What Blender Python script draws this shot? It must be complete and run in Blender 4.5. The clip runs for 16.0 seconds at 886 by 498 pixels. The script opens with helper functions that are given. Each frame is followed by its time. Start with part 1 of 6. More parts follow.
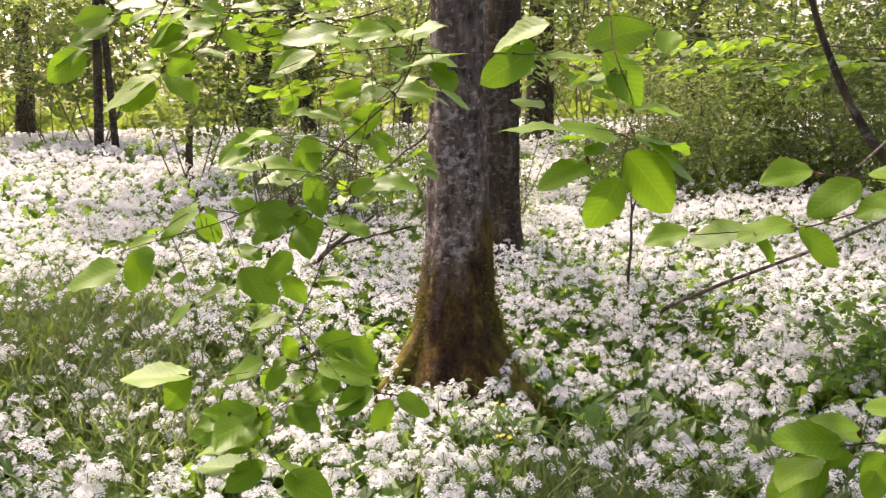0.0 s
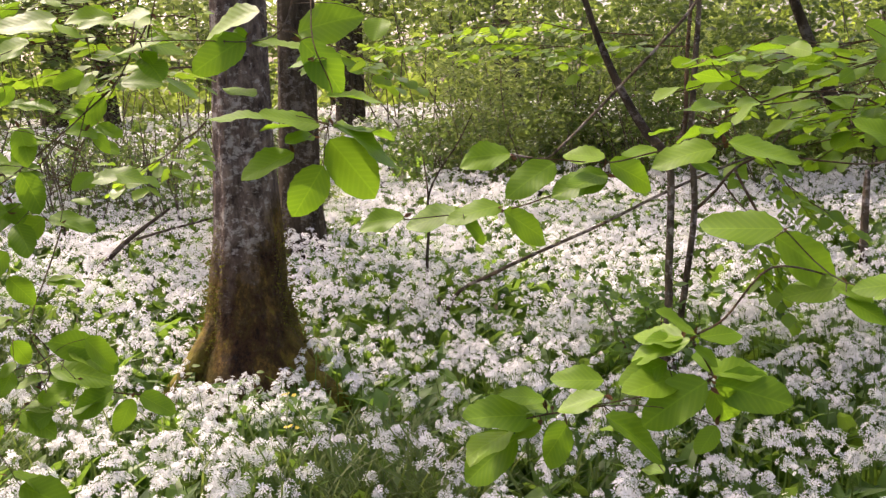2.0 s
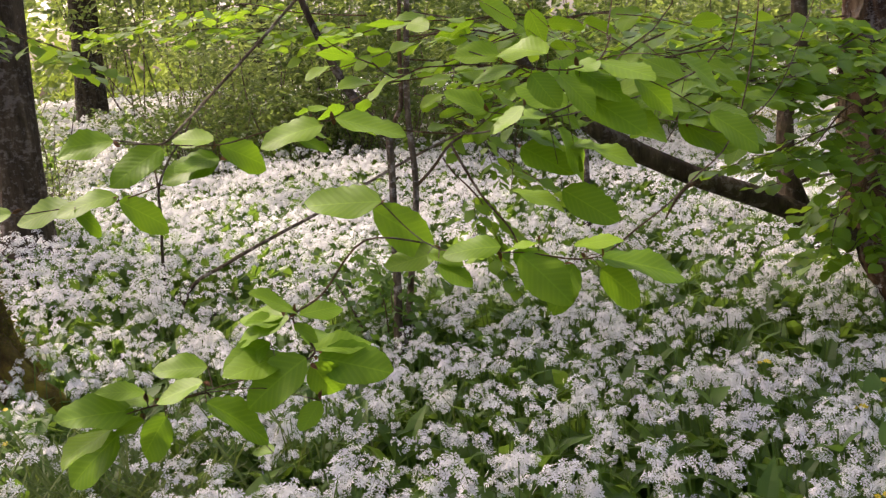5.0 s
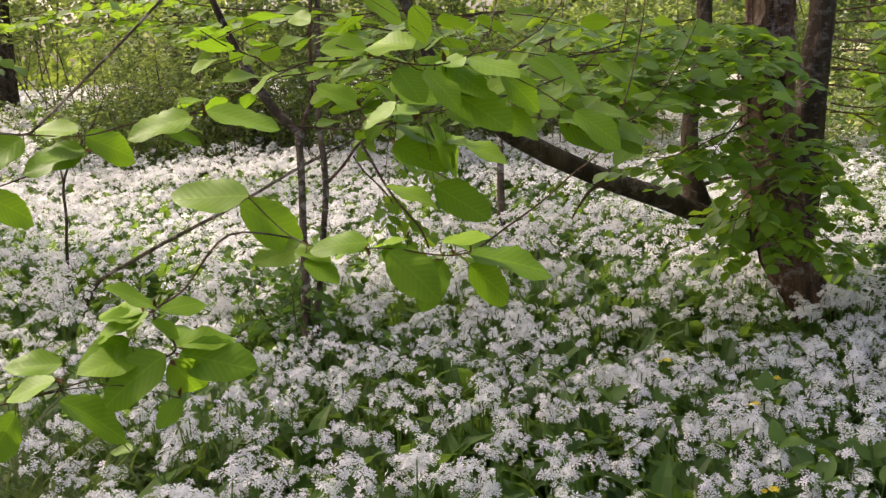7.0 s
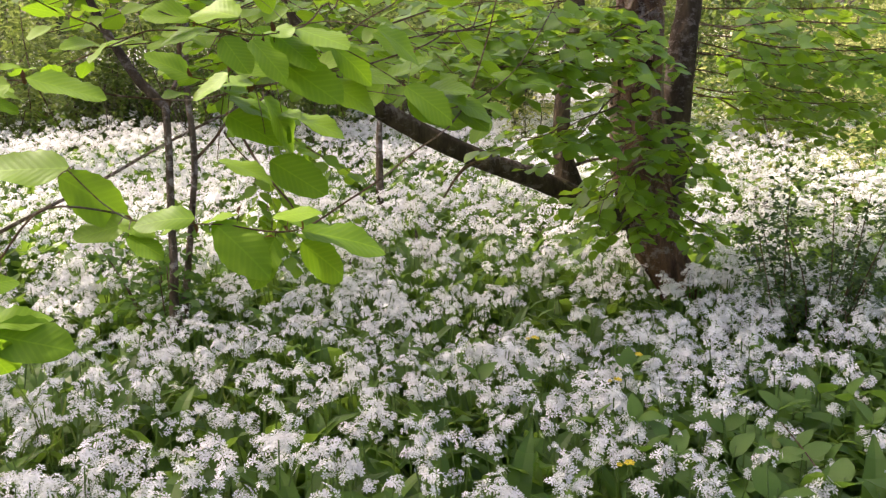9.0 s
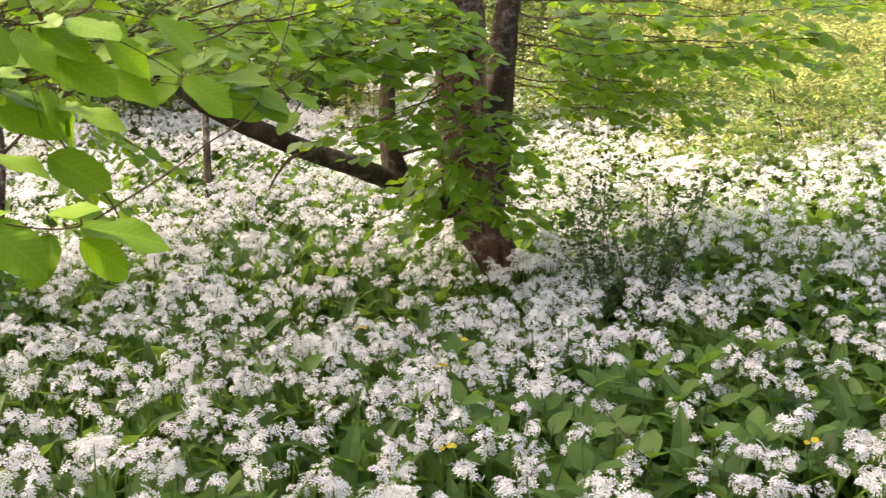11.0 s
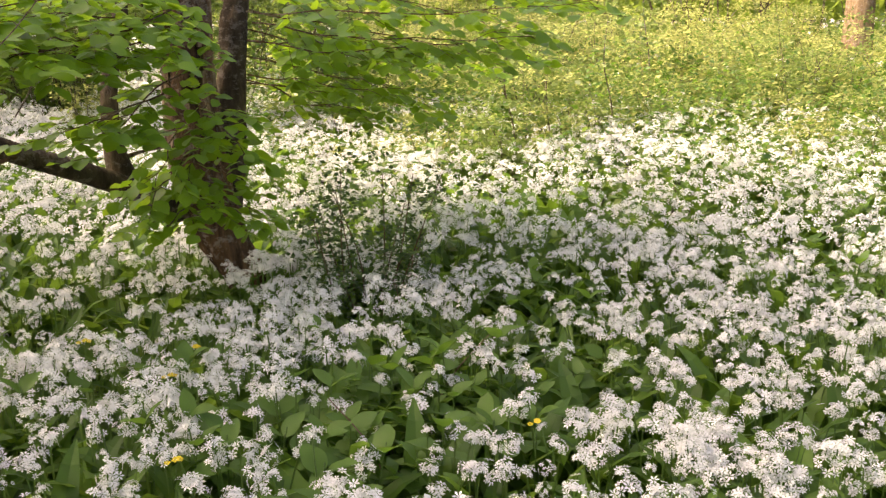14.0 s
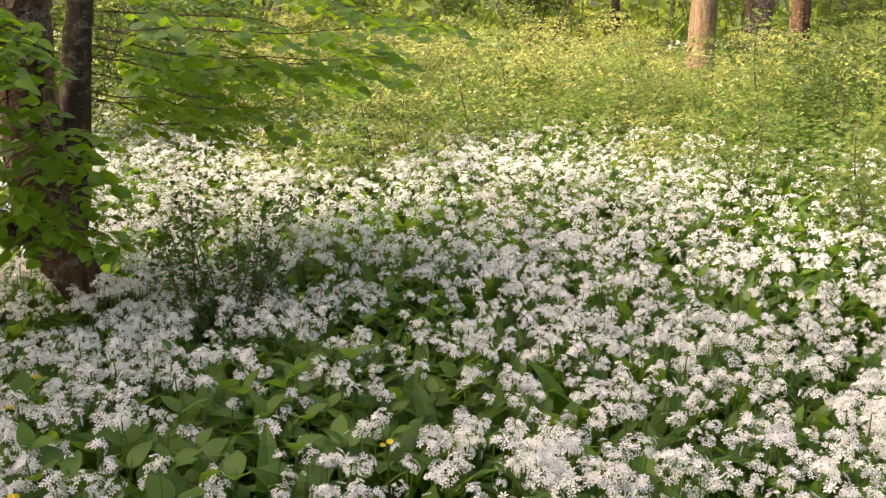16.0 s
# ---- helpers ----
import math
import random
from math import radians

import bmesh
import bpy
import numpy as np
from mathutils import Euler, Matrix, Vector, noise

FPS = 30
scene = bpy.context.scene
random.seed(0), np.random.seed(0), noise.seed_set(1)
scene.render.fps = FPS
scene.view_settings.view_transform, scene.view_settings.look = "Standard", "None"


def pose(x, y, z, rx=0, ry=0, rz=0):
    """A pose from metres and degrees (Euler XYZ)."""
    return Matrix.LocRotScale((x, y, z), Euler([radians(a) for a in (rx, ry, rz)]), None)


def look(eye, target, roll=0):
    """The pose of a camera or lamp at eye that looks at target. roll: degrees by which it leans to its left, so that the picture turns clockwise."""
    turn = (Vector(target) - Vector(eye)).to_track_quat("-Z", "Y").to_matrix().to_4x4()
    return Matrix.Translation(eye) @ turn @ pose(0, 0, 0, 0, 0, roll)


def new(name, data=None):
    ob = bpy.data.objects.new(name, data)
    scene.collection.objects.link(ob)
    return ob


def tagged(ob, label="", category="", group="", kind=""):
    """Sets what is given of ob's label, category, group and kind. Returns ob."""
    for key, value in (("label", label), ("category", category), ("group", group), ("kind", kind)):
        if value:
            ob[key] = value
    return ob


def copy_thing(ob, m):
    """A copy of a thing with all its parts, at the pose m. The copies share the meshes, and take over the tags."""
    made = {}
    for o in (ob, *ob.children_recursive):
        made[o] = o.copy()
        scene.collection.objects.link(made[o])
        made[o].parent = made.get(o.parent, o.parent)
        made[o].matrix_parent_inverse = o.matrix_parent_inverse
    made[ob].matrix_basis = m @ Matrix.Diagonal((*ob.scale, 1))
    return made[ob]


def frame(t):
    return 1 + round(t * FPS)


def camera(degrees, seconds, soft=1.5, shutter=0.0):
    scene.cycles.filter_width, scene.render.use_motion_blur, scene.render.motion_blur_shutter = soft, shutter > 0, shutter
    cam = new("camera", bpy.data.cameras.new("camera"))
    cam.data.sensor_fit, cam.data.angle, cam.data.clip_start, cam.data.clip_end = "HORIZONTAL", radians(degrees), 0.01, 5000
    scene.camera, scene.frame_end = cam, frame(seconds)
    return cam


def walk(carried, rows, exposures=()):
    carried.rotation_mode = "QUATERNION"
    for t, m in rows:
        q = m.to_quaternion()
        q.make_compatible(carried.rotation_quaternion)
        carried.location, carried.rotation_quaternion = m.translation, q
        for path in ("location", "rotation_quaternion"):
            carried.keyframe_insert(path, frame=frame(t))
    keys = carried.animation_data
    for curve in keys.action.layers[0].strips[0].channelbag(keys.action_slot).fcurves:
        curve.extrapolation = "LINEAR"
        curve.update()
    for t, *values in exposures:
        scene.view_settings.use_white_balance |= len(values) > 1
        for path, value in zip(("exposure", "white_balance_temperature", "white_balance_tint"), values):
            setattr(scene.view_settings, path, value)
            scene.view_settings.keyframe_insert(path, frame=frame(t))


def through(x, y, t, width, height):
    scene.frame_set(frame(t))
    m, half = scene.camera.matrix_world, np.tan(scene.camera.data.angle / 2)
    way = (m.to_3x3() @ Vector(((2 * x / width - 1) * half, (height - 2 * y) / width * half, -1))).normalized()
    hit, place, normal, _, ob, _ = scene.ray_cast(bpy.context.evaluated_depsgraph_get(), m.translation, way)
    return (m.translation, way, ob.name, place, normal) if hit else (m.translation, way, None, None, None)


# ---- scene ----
cam = camera(47.8, 16.0, soft=1.25, shutter=0.3)
PATH = [
    (0, (0.219, 0.017, 1.291), (0.093, 1.996, 1.026), -1.4),
    (0.5, (0.25, 0.006, 1.291), (0.206, 1.988, 1.023), -1.7),
    (1, (0.294, 0.004, 1.29), (0.361, 1.985, 1.016), -1.7),
    (1.5, (0.323, -0.004, 1.29), (0.487, 1.97, 1.015), -1.6),
    (2, (0.351, 0.016, 1.288), (0.572, 1.98, 0.987), -2.2),
    (2.5, (0.378, 0.014, 1.288), (0.626, 1.972, 0.968), -3.3),
    (3, (0.408, 0.007, 1.286), (0.684, 1.958, 0.945), -4.2),
    (3.5, (0.43, 0.003, 1.282), (0.76, 1.943, 0.924), -4.5),
    (4, (0.466, -0.007, 1.281), (0.954, 1.899, 0.921), -4.2),
    (6.5, (0.575, -0.024, 1.264), (1.303, 1.803, 0.899), -3.9),
    (7, (0.584, -0.032, 1.265), (1.374, 1.769, 0.897), -3.1),
    (7.5, (0.598, -0.037, 1.263), (1.441, 1.737, 0.886), -2.5),
    (8, (0.608, -0.048, 1.261), (1.504, 1.697, 0.869), -2.0),
    (8.5, (0.626, -0.04, 1.257), (1.565, 1.678, 0.851), -1.7),
    (11, (0.682, -0.08, 1.258), (1.917, 1.429, 0.813), -1.2),
    (11.5, (0.701, -0.088, 1.256), (2.022, 1.344, 0.807), -0.7),
    (12, (0.718, -0.092, 1.251), (2.108, 1.272, 0.794), -0.5),
    (12.5, (0.728, -0.103, 1.252), (2.163, 1.21, 0.788), -0.3),
    (13, (0.743, -0.113, 1.253), (2.219, 1.154, 0.788), -0.6),
    (13.5, (0.756, -0.113, 1.252), (2.278, 1.101, 0.792), -0.5),
    (14, (0.762, -0.119, 1.25), (2.323, 1.045, 0.795), -0.6),
    (14.5, (0.767, -0.127, 1.255), (2.36, 0.994, 0.802), -0.1),
    (15, (0.775, -0.135, 1.253), (2.409, 0.929, 0.81), 0.1),
    (15.5, (0.778, -0.144, 1.26), (2.456, 0.852, 0.821), 0.2),
    (16, (0.777, -0.15, 1.264), (2.49, 0.791, 0.839), 0.3),
]
walk(cam, [(t, look(eye, target, roll)) for t, eye, target, roll in PATH],
     exposures=[(0, 1.64, 7000, 28), (1.5, 1.54, 7000, 28), (4, 1.40, 7000, 28), (7, 1.38, 7000, 23), (7.5, 1.6, 7000, 23), (8.5, 1.75, 7000, 23), (11, 2.1, 7400, 21), (12.5, 2.07, 7800, 19), (13, 2.05, 7900, 19), (13.5, 1.84, 8000, 19), (14, 1.82, 8000, 19), (14.5, 1.84, 8000, 19), (16, 1.56, 7900, 18)])

# ---- world, sun ----
SUN_FROM = Vector((-0.42, 0.62, 0.95)).normalized()
world = bpy.data.worlds.new("sky")
world.use_nodes = True
scene.world = world
wn = world.node_tree.nodes
sky = wn.new("ShaderNodeTexSky")
sky.sky_type = 'NISHITA'
sky.sun_disc = False
sky.sun_elevation = math.asin(SUN_FROM.z)
sky.sun_rotation = math.atan2(SUN_FROM.x, SUN_FROM.y)
sky.air_density, sky.dust_density, sky.ozone_density = 0.8, 6.0, 0.2
wn["Background"].inputs["Strength"].default_value = 0.15
world.node_tree.links.new(sky.outputs[0], wn["Background"].inputs[0])
lamp = bpy.data.lights.new("sun", 'SUN')
lamp.energy, lamp.angle, lamp.color = 2.8, radians(1.2), (1.0, 0.94, 0.84)
sun = new("sun", lamp)
sun.matrix_world = look(SUN_FROM * 60, (0, 0, 0))


# ---- materials ----
def material(name):
    m = bpy.data.materials.new(name)
    m.use_nodes = True
    nt = m.node_tree
    return m, nt, nt.nodes["Principled BSDF"]


def node(nt, kind, **values):
    n = nt.nodes.new(kind)
    for key, value in values.items():
        n.inputs[key.replace("_", " ")].default_value = value
    return n


def ramp(nt, fac, stops):
    r = nt.nodes.new("ShaderNodeValToRGB")
    while len(r.color_ramp.elements) < len(stops):
        r.color_ramp.elements.new(0.5)
    for e, (p, c) in zip(r.color_ramp.elements, stops):
        e.position, e.color = p, (*c, 1)
    nt.links.new(fac, r.inputs[0])
    return r.outputs[0]


def mixed(nt, fac, a, b, kind='MIX'):
    n = nt.nodes.new("ShaderNodeMix")
    n.data_type, n.blend_type = 'RGBA', kind
    for sock, v in ((n.inputs[0], fac), (n.inputs[6], a), (n.inputs[7], b)):
        if isinstance(v, bpy.types.NodeSocket):
            nt.links.new(v, sock)
        elif isinstance(v, tuple):
            sock.default_value = (*v, 1)
        else:
            sock.default_value = v
    return n.outputs[2]


def math_node(nt, op, a, b=0.0):
    n = nt.nodes.new("ShaderNodeMath")
    n.operation = op
    for sock, v in zip(n.inputs, (a, b)):
        if isinstance(v, bpy.types.NodeSocket):
            nt.links.new(v, sock)
        else:
            sock.default_value = v
    return n.outputs[0]


def noise_tex(nt, scale, detail=3.0, stretch=None, rough=0.55):
    tc = nt.nodes.new("ShaderNodeTexCoord")
    n = node(nt, "ShaderNodeTexNoise", Scale=scale, Detail=detail, Roughness=rough)
    if stretch:
        mp = nt.nodes.new("ShaderNodeMapping")
        mp.inputs["Scale"].default_value = stretch
        nt.links.new(tc.outputs["Object"], mp.inputs[0])
        nt.links.new(mp.outputs[0], n.inputs["Vector"])
    else:
        nt.links.new(tc.outputs["Object"], n.inputs["Vector"])
    return n.outputs[0]


def bump(nt, bsdf, height, strength, distance):
    b = node(nt, "ShaderNodeBump", Strength=strength, Distance=distance)
    nt.links.new(height, b.inputs["Height"])
    nt.links.new(b.outputs[0], bsdf.inputs["Normal"])


def leaf_material(name, dark, light, gloss=0.42, through_amount=0.45, through=(0.30, 0.42, 0.04), island=True, veins=False, shine=0.28):
    """A thin green leaf: gloss on the skin, and light that comes through it."""
    m, nt, bsdf = material(name)
    if island:
        rnd = nt.nodes.new("ShaderNodeNewGeometry").outputs["Random Per Island"]
    else:
        rnd = nt.nodes.new("ShaderNodeObjectInfo").outputs["Random"]
    col = ramp(nt, rnd, [(0.0, dark), (0.55, tuple((a + b) / 2 for a, b in zip(dark, light))), (1.0, light)])
    spots = noise_tex(nt, 40 if veins else 25, 4)
    col = mixed(nt, math_node(nt, 'MULTIPLY', spots, 0.35), col, tuple(0.6 * c for c in dark))
    if veins:
        tc = nt.nodes.new("ShaderNodeTexCoord")
        sep = nt.nodes.new("ShaderNodeSeparateXYZ")
        nt.links.new(tc.outputs["Object"], sep.inputs[0])
        side = math_node(nt, 'ABSOLUTE', sep.outputs[1])
        band = math_node(nt, 'SINE', math_node(nt, 'MULTIPLY', math_node(nt, 'SUBTRACT', sep.outputs[0], math_node(nt, 'MULTIPLY', side, 0.9)), 62.0))
        rib = math_node(nt, 'POWER', math_node(nt, 'MULTIPLY', math_node(nt, 'ADD', band, 1.0), 0.5), 3.0)
        mid = math_node(nt, 'LESS_THAN', side, 0.012)
        col = mixed(nt, math_node(nt, 'MULTIPLY', rib, 0.16), col, tuple(min(1, 1.6 * c) for c in light))
        col = mixed(nt, math_node(nt, 'MULTIPLY', mid, 0.35), col, tuple(min(1, 1.5 * c) for c in light))
        bump(nt, bsdf, band, 0.055, 0.010)
    nt.links.new(col, bsdf.inputs["Base Color"])
    bsdf.inputs["Roughness"].default_value = gloss
    bsdf.inputs["Specular IOR Level"].default_value = shine
    tr = nt.nodes.new("ShaderNodeBsdfTranslucent")
    nt.links.new(mixed(nt, 0.6, col, through), tr.inputs[0])
    mx = node(nt, "ShaderNodeMixShader", Fac=through_amount)
    nt.links.new(bsdf.outputs[0], mx.inputs[1])
    nt.links.new(tr.outputs[0], mx.inputs[2])
    nt.links.new(mx.outputs[0], nt.nodes["Material Output"].inputs[0])
    return m


def petal_material():
    m, nt, bsdf = material("white_petals")
    rnd = nt.nodes.new("ShaderNodeNewGeometry").outputs["Random Per Island"]
    col = ramp(nt, rnd, [(0.0, (0.64, 0.64, 0.58)), (0.4, (0.78, 0.775, 0.75)), (1.0, (0.86, 0.85, 0.845))])
    nt.links.new(col, bsdf.inputs["Base Color"])
    bsdf.inputs["Roughness"].default_value = 0.6
    tr = nt.nodes.new("ShaderNodeBsdfTranslucent")
    tr.inputs[0].default_value = (0.79, 0.79, 0.75, 1)
    mx = node(nt, "ShaderNodeMixShader", Fac=0.3)
    nt.links.new(bsdf.outputs[0], mx.inputs[1])
    nt.links.new(tr.outputs[0], mx.inputs[2])
    nt.links.new(mx.outputs[0], nt.nodes["Material Output"].inputs[0])
    return m


def bark_material(name, dark, light, moss=0.0, lichen=0.3, grain=14.0, moss_top=0.8, long=0.28, band=1.3):
    """Furrowed bark with pale lichen flecks and moss that climbs from the foot."""
    m, nt, bsdf = material(name)
    ridges = noise_tex(nt, grain, 7, (1, 1, long), 0.7)
    blot = noise_tex(nt, 5, 3)
    col = ramp(nt, ridges, [(0.36, dark), (0.52, tuple((a + b) / 2 for a, b in zip(dark, light))), (0.66, light)])
    col = mixed(nt, math_node(nt, 'MULTIPLY', blot, 0.5), col, tuple(0.5 * c for c in dark))
    streak = ramp(nt, noise_tex(nt, 42, 5, (1, 1, 0.10), 0.65), [(0.42, (0, 0, 0)), (0.60, (1, 1, 1))])
    col = mixed(nt, math_node(nt, 'MULTIPLY', streak, 0.3), col, tuple(0.55 * a for a in dark))
    fleck = noise_tex(nt, 26, 6, (1, 1, band), 0.72)
    drift = noise_tex(nt, 4.5, 2)
    pale = ramp(nt, math_node(nt, 'ADD', fleck, math_node(nt, 'MULTIPLY', math_node(nt, 'SUBTRACT', drift, 0.5), 0.35)), [(0.52, (0, 0, 0)), (0.61, (1, 1, 1))])
    col = mixed(nt, math_node(nt, 'MULTIPLY', pale, lichen), col, (0.54, 0.50, 0.46))
    if moss > 0:
        tc = nt.nodes.new("ShaderNodeTexCoord")
        sep = nt.nodes.new("ShaderNodeSeparateXYZ")
        nt.links.new(tc.outputs["Object"], sep.inputs[0])
        rise = math_node(nt, 'SUBTRACT', moss_top, sep.outputs[2])
        edge = math_node(nt, 'ADD', math_node(nt, 'MULTIPLY', rise, 2.6), math_node(nt, 'MULTIPLY', math_node(nt, 'SUBTRACT', noise_tex(nt, 6, 5, (1, 1, 0.5)), 0.5), 2.4))
        side = math_node(nt, 'ADD', edge, math_node(nt, 'MULTIPLY', sep.outputs[0], 2.4))
        flank = math_node(nt, 'MULTIPLY', math_node(nt, 'SUBTRACT', math_node(nt, 'ABSOLUTE', sep.outputs[0]), 0.11), 7.0)
        side = math_node(nt, 'ADD', side, math_node(nt, 'MAXIMUM', math_node(nt, 'MULTIPLY', flank, 0.5), 0.0))
        cover = ramp(nt, side, [(0.25, (0, 0, 0)), (0.7, (1, 1, 1))])
        tone = ramp(nt, noise_tex(nt, 11, 9, (1, 1, 0.62), 0.78), [(0.38, (0.012, 0.006, 0.003)), (0.46, (0.055, 0.025, 0.009)), (0.51, (0.055, 0.040, 0.009)), (0.56, (0.125, 0.066, 0.018)), (0.66, (0.21, 0.170, 0.020))])
        lush = math_node(nt, 'MULTIPLY', math_node(nt, 'MINIMUM', math_node(nt, 'MAXIMUM', flank, 0.0), 1.0), ramp(nt, noise_tex(nt, 16, 5), [(0.38, (0.2, 0.2, 0.2)), (0.58, (1, 1, 1))]))
        tone = mixed(nt, math_node(nt, 'MULTIPLY', lush, 0.9), tone, (0.21, 0.185, 0.020))
        col = mixed(nt, math_node(nt, 'MULTIPLY', cover, moss), col, tone)
    nt.links.new(col, bsdf.inputs["Base Color"])
    bsdf.inputs["Roughness"].default_value = 0.92
    bsdf.inputs["Specular IOR Level"].default_value = 0.15
    bump(nt, bsdf, ridges, 1.0, 0.035)
    return m


def soil_material():
    m, nt, bsdf = material("leaf_litter")
    a = noise_tex(nt, 18, 6, None, 0.7)
    b = noise_tex(nt, 1.3, 3)
    col = ramp(nt, a, [(0.3, (0.018, 0.014, 0.009)), (0.5, (0.05, 0.035, 0.02)), (0.7, (0.12, 0.085, 0.05))])
    col = mixed(nt, math_node(nt, 'MULTIPLY', b, 0.7), col, (0.035, 0.05, 0.015))
    nt.links.new(col, bsdf.inputs["Base Color"])
    bsdf.inputs["Roughness"].default_value = 0.95
    bump(nt, bsdf, a, 0.8, 0.03)
    return m


BEECH = leaf_material("beech_leaf", (0.098, 0.200, 0.009), (0.165, 0.290, 0.012), 0.5, 0.44, (0.23, 0.43, 0.018), island=False, veins=True, shine=0.22)
TREE_LEAF = leaf_material("tree_leaf", (0.090, 0.205, 0.014), (0.190, 0.345, 0.022), 0.40, 0.52, (0.40, 0.62, 0.030), shine=0.4)
SHRUB_LEAF = leaf_material("shrub_leaf", (0.055, 0.100, 0.024), (0.22, 0.29, 0.080), 0.45, 0.48, (0.42, 0.53, 0.12))
# deeper shrub green for variety, with understory shade partly put into the colour
SHADE_DEEP_LEAF = leaf_material("shade_deep_shrub_leaf", (0.030, 0.066, 0.018), (0.120, 0.175, 0.045), 0.45, 0.42, (0.25, 0.35, 0.06))
GARLIC_LEAF = leaf_material("garlic_leaf", (0.030, 0.082, 0.014), (0.115, 0.215, 0.028), 0.42, 0.44, (0.29, 0.49, 0.045))
HERB_LEAF = leaf_material("herb_leaf", (0.032, 0.088, 0.022), (0.150, 0.260, 0.045), 0.5, 0.42, (0.22, 0.42, 0.03))
DARK_LEAF = leaf_material("dark_leaf", (0.028, 0.062, 0.016), (0.080, 0.140, 0.034), 0.4, 0.25, (0.08, 0.16, 0.03))
GRASS = leaf_material("grass_blade", (0.05, 0.10, 0.015), (0.15, 0.20, 0.045), 0.5, 0.35, (0.26, 0.36, 0.06))
CANOPY_LEAF = leaf_material("canopy_leaf", (0.065, 0.120, 0.014), (0.15, 0.22, 0.036), 0.45, 0.5, (0.36, 0.47, 0.065))
STEM = leaf_material("garlic_stem", (0.05, 0.11, 0.02), (0.10, 0.19, 0.04), 0.45, 0.2)
PETAL = petal_material()
MOSS = leaf_material("moss", (0.055, 0.050, 0.008), (0.20, 0.185, 0.022), 0.8, 0.25, (0.24, 0.24, 0.03))
YELLOW = leaf_material("yellow_petal", (0.55, 0.42, 0.02), (0.75, 0.60, 0.04), 0.5, 0.3, (0.8, 0.7, 0.1))
BARK_MOSSY = bark_material("mossy_grey_bark", (0.048, 0.031, 0.025), (0.39, 0.295, 0.235), moss=0.95, lichen=0.6, moss_top=0.88, band=1.3, grain=27.0, long=0.5)
BARK_DARK = bark_material("dark_bark", (0.030, 0.022, 0.013), (0.150, 0.112, 0.070), lichen=0.16)
BARK_FLAKY = bark_material("flaky_brown_bark", (0.030, 0.016, 0.009), (0.31, 0.180, 0.100), moss=0.35, lichen=0.25, moss_top=0.30, grain=22.0, long=0.16)
# pale inner bark of loose plates; also serves as a sun-brightened trunk
BARK_PALE = bark_material("pale_inner_and_sunlit_bark", (0.16, 0.10, 0.055), (0.46, 0.33, 0.20), lichen=0.2, grain=30.0, long=0.15)
# yellow-green leaves of the bank, lightened further to carry its strong sun
SUNLIT_BANK_LEAF = leaf_material("sunlit_bank_leaf", (0.060, 0.092, 0.016), (0.40, 0.425, 0.150), 0.38, 0.58, (0.77, 0.79, 0.27))
BARK_STEM = bark_material("grey_stem_bark", (0.060, 0.045, 0.028), (0.25, 0.195, 0.13), lichen=0.4, grain=26)
BARK_TWIG = bark_material("twig_bark", (0.075, 0.048, 0.024), (0.24, 0.155, 0.085), lichen=0.2, grain=60)
BUD_SCALE = bark_material("bud_scale", (0.22, 0.10, 0.04), (0.42, 0.22, 0.10), lichen=0.0, grain=80)
SOIL = soil_material()

# ---- geometry tools ----
rng = np.random.default_rng(7)


def rise(x, y):
    """Height of the ground: flat near the path, then a gentle bank on all sides."""
    r = np.hypot(np.asarray(x) - 0.6, y)
    return 0.9 * (1 - np.exp(-np.maximum(0, r - 3.6) / 9))


def soft_noise(x, y, scale, seed):
    """Smooth values about 0 to 1 over the plan."""
    g = np.random.default_rng(seed)
    out = 0
    for k in range(6):
        a, f, p = g.uniform(0, 6.28), (1 + 0.5 * k) / scale, g.uniform(0, 6.28)
        out = out + np.sin((x * math.cos(a) + y * math.sin(a)) * f * 6.28 + p + 1.3 * np.sin(y * f * 2.1 + p)) / (1 + 0.35 * k)
    return 0.5 + out / 6.0


def mesh_np(name, verts, quads, slots=None, mats=(), smooth=False):
    me = bpy.data.meshes.new(name)
    verts, quads = np.ascontiguousarray(verts, dtype=np.float32), np.ascontiguousarray(quads, dtype=np.int32)
    me.vertices.add(len(verts))
    me.vertices.foreach_set("co", verts.ravel())
    me.loops.add(quads.size)
    me.loops.foreach_set("vertex_index", quads.ravel())
    me.polygons.add(len(quads))
    me.polygons.foreach_set("loop_start", np.arange(0, quads.size, 4, dtype=np.int32))
    me.polygons.foreach_set("loop_total", np.full(len(quads), 4, dtype=np.int32))
    for m in mats:
        me.materials.append(m)
    if slots is not None:
        me.polygons.foreach_set("material_index", np.ascontiguousarray(slots, dtype=np.int32))
    me.polygons.foreach_set("use_smooth", np.full(len(quads), smooth))
    me.update(calc_edges=True)
    me.validate()
    return me


def joined(pieces):
    """Pieces (verts, quads, slot) to one set of arrays."""
    vs, fs, ss, n = [], [], [], 0
    for v, f, s in pieces:
        vs.append(v), fs.append(np.asarray(f) + n), ss.append(np.full(len(f), s))
        n += len(v)
    return np.concatenate(vs), np.concatenate(fs), np.concatenate(ss)


